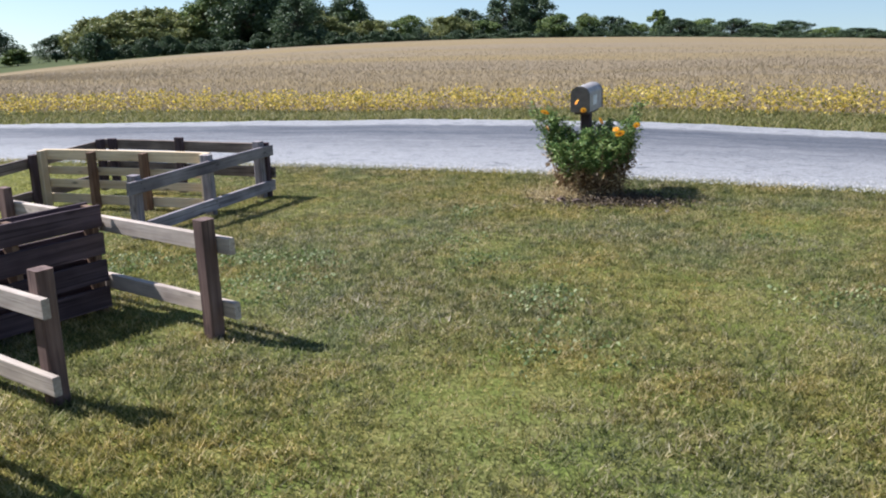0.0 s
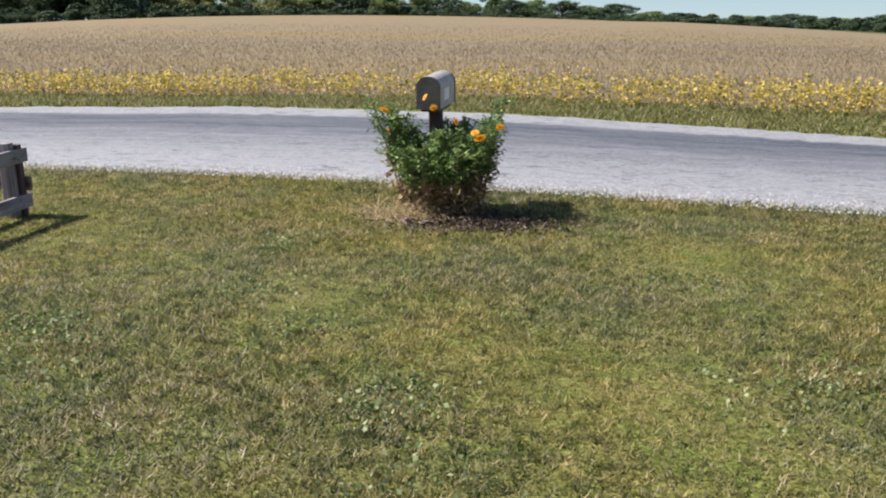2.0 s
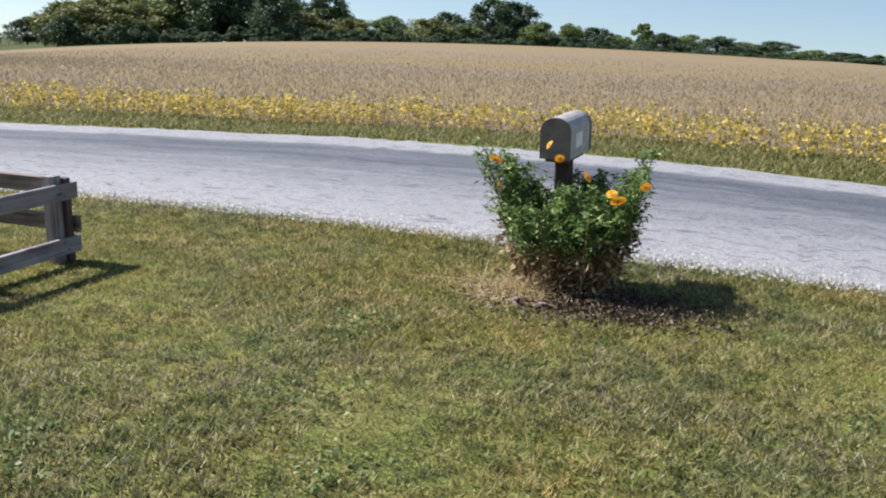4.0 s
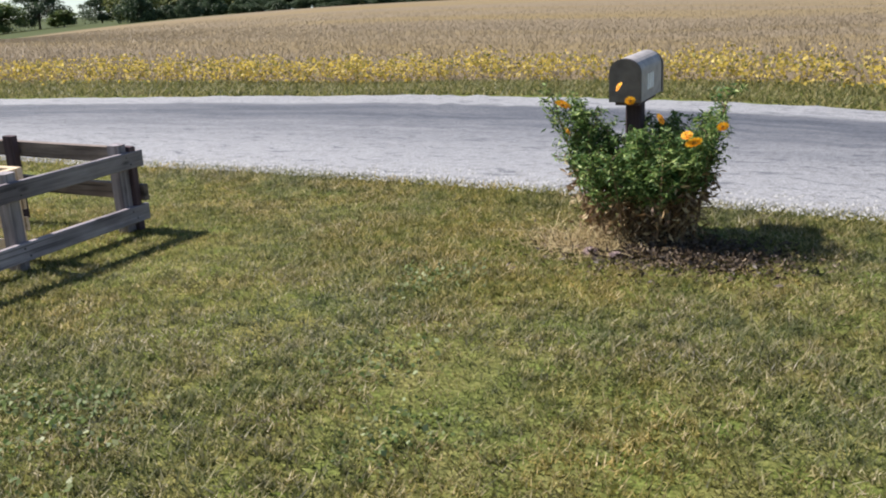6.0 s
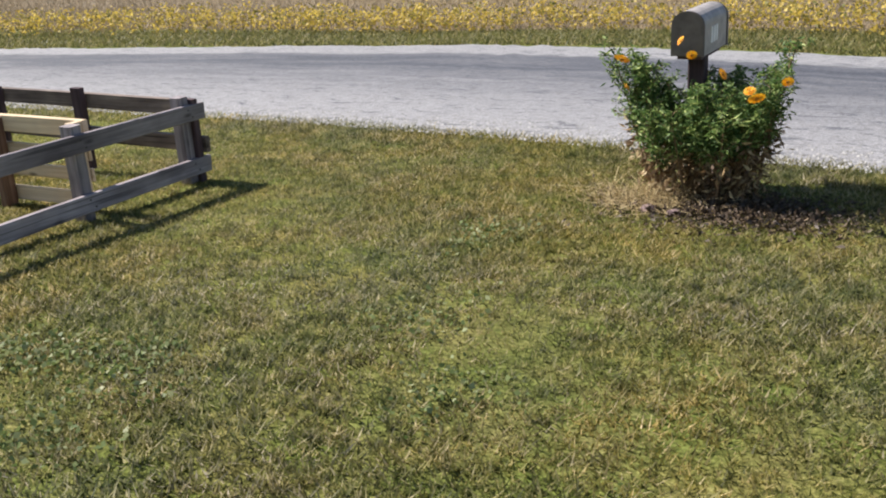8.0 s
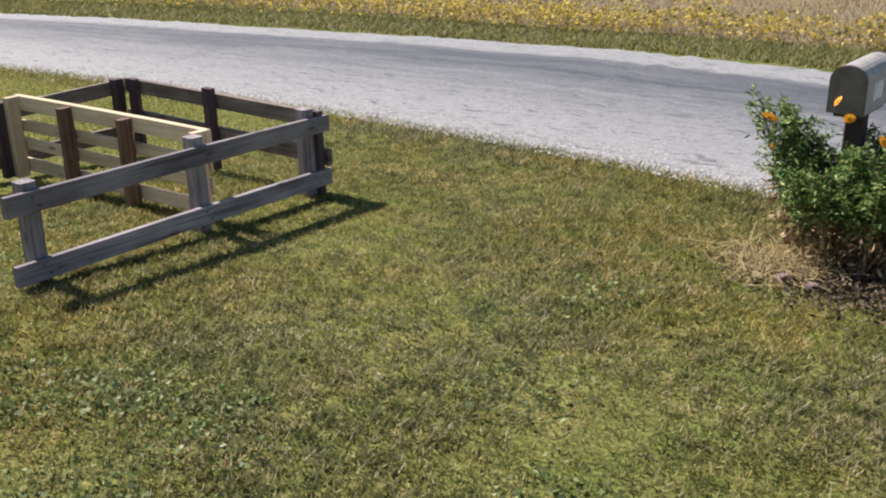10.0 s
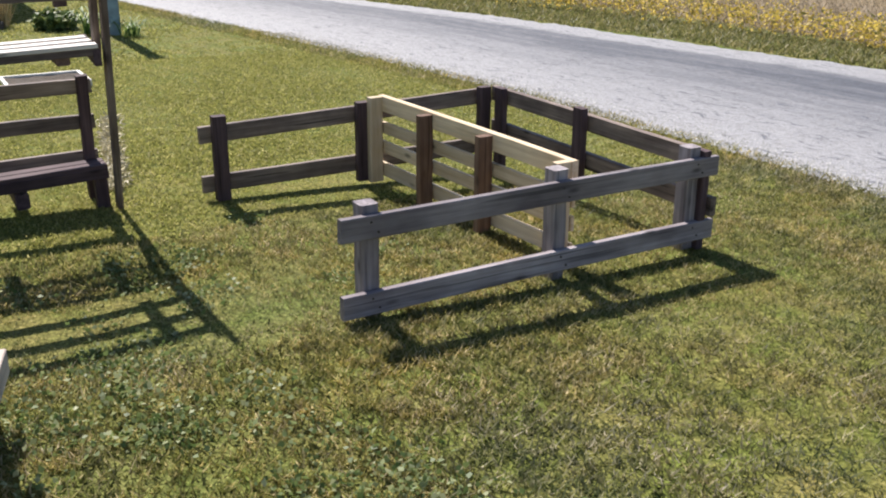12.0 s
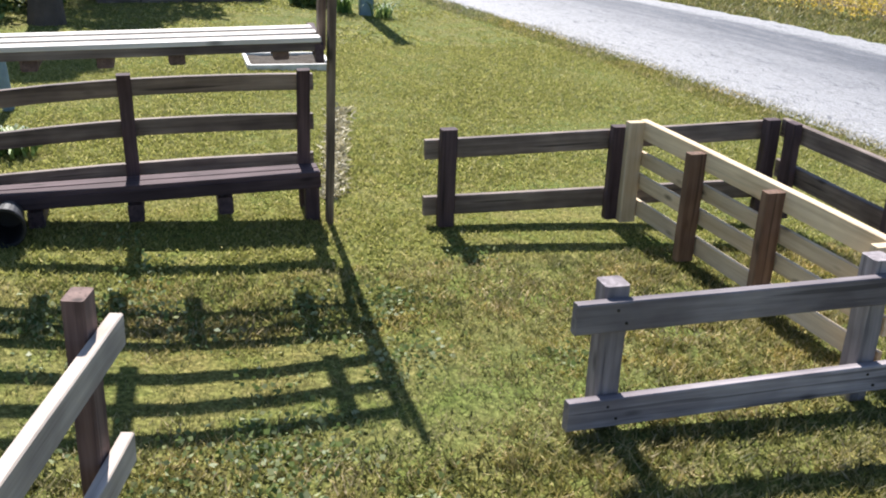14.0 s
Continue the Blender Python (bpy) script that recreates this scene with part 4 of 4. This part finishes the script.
# ---- plants without number ----
def blades(n, x0, x1, y0, y1, hgt, wid, seed, keep=None, lean=1.3, tuft=1, spread=0.0, base=None):
    r = np.random.default_rng(seed)
    k = max(1, n // tuft)
    x, y = np.repeat(r.uniform(x0, x1, k), tuft), np.repeat(r.uniform(y0, y1, k), tuft)
    n = len(x)
    x, y = x + r.normal(0, spread, n), np.minimum(y + r.normal(0, spread, n), y1)
    if keep is not None:
        k = keep(x, y, r)
        x, y = x[k], y[k]
    if base is not None:
        y = y + base(x)
    n = len(x)
    z = G(x, y) - 0.004
    a = r.uniform(0, 2 * np.pi, n)
    h = hgt * r.uniform(0.5, 1.4, n)
    ln = lean * h * r.uniform(0.2, 1.3, n)
    w = wid * r.uniform(0.6, 1.4, n)
    b = r.uniform(0, 2 * np.pi, n)
    foot = np.stack([x, y, z], 1)
    side = np.stack([np.cos(b) * w, np.sin(b) * w, 0 * w], 1)
    tip = foot + np.stack([np.cos(a) * ln, np.sin(a) * ln, h], 1)
    v = np.stack([foot - side, foot + side, tip], 1).reshape(-1, 3)
    return v, np.arange(3 * n).reshape(n, 3)


def lawn_keep(x, y, r):
    thick = np.sin(x * 1.9 + 0.7 * y) * np.cos(y * 2.3 - x) * 0.5 + np.sin(x * 5.1) * np.cos(y * 4.3) * 0.3
    out = np.maximum(np.maximum(x - 1.7, 0), np.maximum(0.7 - y, 0)) * (x > -6.5)
    return (y < near_edge(x) - 0.02) & (r.random(len(x)) < (0.78 + 0.22 * thick) * np.exp(-out / 1.6))


def grass():
    spec = [("lawn_grass", 1900000, -6.5, 6.5, -3.5, 10.1, 0.027, 0.0043, 1), ("lawn_grass", 430000, -12.5, -6.5, 2.0, 10.1, 0.021, 0.007, 2), ("lawn_grass", 330000, -34, -12.5, 0.0, 9.6, 0.019, 0.013, 3)]
    for nm, n, x0, x1, y0, y1, h, w, s in spec:
        v, f = blades(n, x0, x1, y0, y1, h, w, s, lawn_keep, tuft=9, spread=0.022)
        tagged(soup(nm, v, f, GRASS if x1 > 0 else GRASS_BACKLIT), "short dry mown grass, green patched with straw" if x1 > 0 else "yellow-green mown grass behind the benches, backlight put into its colour", "grass", kind="stuff")
    # the rest of the lawn, thinning out away from the path
    def rest(x, y, q):
        used = ((x > -6.5) & (x < 1.8) & (y > 0.6)) | ((x > -12.5) & (x < -6.5) & (y > 2.0)) | ((x < -12.5) & (y > 0))
        far = np.maximum(np.maximum(x - 1.8, 0.6 - y), 0)
        return ~used & (y < near_edge(x) - 0.02) & (q.random(len(x)) < np.exp(-far / 9) * 0.8)
    v, f = blades(560000, -30, 20, -14, 9.3, 0.028, 0.014, 5, rest, tuft=9, spread=0.04)
    tagged(soup("lawn_grass", v, f, GRASS), "short dry mown grass, green patched with straw", "grass", kind="stuff")
    v, f = blades(9000, -17.2, -15.1, 3.6, 6.1, 0.5, 0.008, 6, lambda px, py, q: px < -14.95 - (py - 4.0) * 0.33 - 0.1, 0.5, 12, 0.05)
    tagged(soup("ornamental_grass", v, f, STRAW), "tall dry tan ornamental grass behind a log edging", "grass", kind="stuff")
    r = np.random.default_rng(4)
    # clover patches
    c = []
    for px, py, sp, n in ((-4.3, 5.0, 0.35, 900), (-3.7, 5.45, 0.3, 700), (-4.9, 4.9, 0.5, 1100), (-3.1, 5.6, 0.25, 500), (-0.1, 7.3, 0.16, 160), (-2.3, 6.4, 0.2, 160), (-1.2, 5.2, 0.25, 350),
                          (-3.0, 4.9, 0.3, 500), (-5.8, 5.5, 0.6, 900), (-0.8, 4.3, 0.3, 300), (0.4, 5.6, 0.3, 260), (-6.2, 4.4, 0.5, 800), (-2.6, 7.5, 0.2, 240), (-1.9, 5.9, 0.15, 160)):
        n = int(n * 0.85)
        k = r.integers(0, 14, n)
        q = (r.normal(0, sp * 0.62, (14, 2)) + (px, py))[k] + r.normal(0, 0.075, (n, 2))
        c.append(np.stack([q[:, 0], q[:, 1], G(q[:, 0], q[:, 1]) + r.uniform(0.008, 0.03, n)], 1))
    v, f = leaf_quads(np.concatenate(c), 0.023, r, 1.3, -0.6)
    tagged(soup("clover", v, f, CLOVER), "patches of small blue-green clover in the lawn", "clover", kind="stuff")
    # longer tufts at the road's edge and on the verge
    v, f = blades(34000, -22, 4, -0.42, 0.04, 0.045, 0.005, 8, base=near_edge)
    tagged(soup("edge_grass", v, f, GRASS), "ragged dry grass along the road's edge", "grass", kind="stuff")
    v, f = blades(150000, -60, 30, -0.04, 1.6, 0.055, 0.011, 9, base=far_edge)
    tagged(soup("verge_grass", v, f, VERGE), "rough green grass on the verge across the road", "grass", kind="stuff")
    # straw and cut stalks round the bush
    q = r.normal(0, 1, (620, 2)) * (0.16, 0.11) + (-2.08, 8.34)
    n = len(q)
    a, L = r.uniform(0, 6.28, n), r.uniform(0.05, 0.22, n)
    p = np.stack([q[:, 0], q[:, 1], G(q[:, 0], q[:, 1]) + r.uniform(0.005, 0.05, n)], 1)
    d = np.stack([np.cos(a) * L, np.sin(a) * L, r.normal(0, 0.02, n)], 1)
    s = np.stack([-np.sin(a), np.cos(a), 0 * a], 1) * 0.0018
    v = np.stack([p - s, p + s, p + d + s, p + d - s], 1).reshape(-1, 3)
    cv, cf = blades(300, -0.26, 0.24, -0.16, 0.14, 0.12, 0.0026, 41, None, 0.8)
    cv = cv + np.repeat(np.stack([-2.1 + 0 * cv[::3, 0], 8.36 + 0 * cv[::3, 1], g(-2.1, 8.36) - G(cv[::3, 0], cv[::3, 1])], 1), 3, 0)
    tagged(soup("dry_stalk_clump", cv, cf, STRAW), "golden clump of dry cut stalks beside the bush", "straw", kind="stuff")
    # a bleached strip of dead grass beside the bench stand
    sx = r.uniform(-9.6, -7.5, 1500)
    sy = 5.58 + (-7.6 - sx) * 0.2 + r.normal(0, 0.035, 1500)
    sv, sf = leaf_quads(np.stack([sx, sy, G(sx, sy) + r.uniform(0.01, 0.035, 1500)], 1), 0.05, r, 4.0, -0.2)
    tagged(soup("dead_grass_strip", sv, sf, BLEACHED), "bleached strip of dead grass beside the bench", "grass", kind="stuff")
    # litter on the bush's shadow side, part of the shadow in its colour
    q = r.normal(0, 1, (4600, 2)) * (0.29, 0.18) + (-1.58, 8.33)
    lc = np.stack([q[:, 0], q[:, 1], G(q[:, 0], q[:, 1]) + r.uniform(0.004, 0.035, len(q))], 1)
    lv, lf = leaf_quads(lc, 0.034, r, 2.8, 0.0)
    tagged(soup("leaf_litter", lv, lf, LITTER), "dead brown leaves and stalks under the bush, darkened for its shadow", "leaf litter", kind="stuff")
    tagged(soup("straw_litter", v, np.arange(4 * n).reshape(n, 4), STRAW), "dry straw and cut stalks round the bush", "straw", kind="stuff")


def gravel():
    r = np.random.default_rng(12)
    n = 10000
    x = r.uniform(-14, 3, n)
    y = near_edge(x) + np.abs(r.normal(0, 0.42, n)) - 0.12
    z = G(x, y) + 0.016
    s = r.uniform(0.006, 0.017, n)
    off = np.array([[1, 0, 0], [-0.5, 0.87, 0], [-0.5, -0.87, 0], [0, 0, 0.9]])
    rot = r.uniform(0, 6.28, n)
    ca, sa = np.cos(rot), np.sin(rot)
    vx = off[None, :, 0] * ca[:, None] - off[None, :, 1] * sa[:, None]
    vy = off[None, :, 0] * sa[:, None] + off[None, :, 1] * ca[:, None]
    vz = np.repeat(off[None, :, 2], n, 0)
    v = np.stack([vx, vy, vz], -1) * s[:, None, None] + np.stack([x, y, z], 1)[:, None]
    f = np.array([[0, 1, 3], [1, 2, 3], [2, 0, 3]])[None] + 4 * np.arange(n)[:, None, None]
    tagged(soup("road_gravel", v.reshape(-1, 3), f.reshape(-1, 3), GRAVEL), "loose pale gravel along the road's edge", "gravel", kind="stuff")


def beans():
    r = np.random.default_rng(14)
    # leafy yellow edge rows
    c = []
    for row, y in enumerate((1.45, 1.75, 2.15, 2.65, 3.25, 4.0)):
        px = np.arange(-70, 40, 0.16)
        px = px + r.normal(0, 0.06, len(px))
        py = far_edge(px) + y + r.normal(0, 0.12, len(px))
        keep = r.random(len(px)) < (0.95, 0.95, 0.85, 0.6, 0.4, 0.25)[row] * (0.75 + 0.25 * np.sin(px * 0.9) * np.sin(px * 0.31 + 1))
        px, py = px[keep], py[keep]
        for k in range(34):
            h = r.uniform(0.04, 0.32, len(px))
            c.append(np.stack([px + r.normal(0, 0.09, len(px)), py + r.normal(0, 0.09, len(px)), G(px, py) + h], 1))
    v, f = leaf_quads(np.concatenate(c), 0.05, r, 1.4)
    tagged(soup("yellow_bean_plants", v, f, BEAN), "yellowing leafy bean plants along the field's edge", "bean plants", kind="stuff")
    # dry stalks further in
    parts = []
    for y0, y1, n, h, w in ((13.5, 20, 34000, 0.26, 0.005), (14.5, 42, 230000, 0.085, 0.008), (28, 75, 120000, 0.06, 0.012)):
        v, f = blades(n, -0.9 * y1 - 20, 0.35 * y1 + 10, y0, y1, h, w, int(y0), lambda px, py, q, a=y0, b=y1: (py > far_edge(px) + 1.5) & (q.random(len(px)) < np.clip((b - py) / (b - a) * 1.3, 0, 1)), 1.0)
        parts.append(v)
    v = np.concatenate(parts)
    tagged(soup("dry_bean_stalks", v, np.arange(len(v)).reshape(-1, 3), FIELD_STRAW), "dry tan bean stalks filling the field", "bean plants", kind="stuff")


grass()
gravel()
beans()
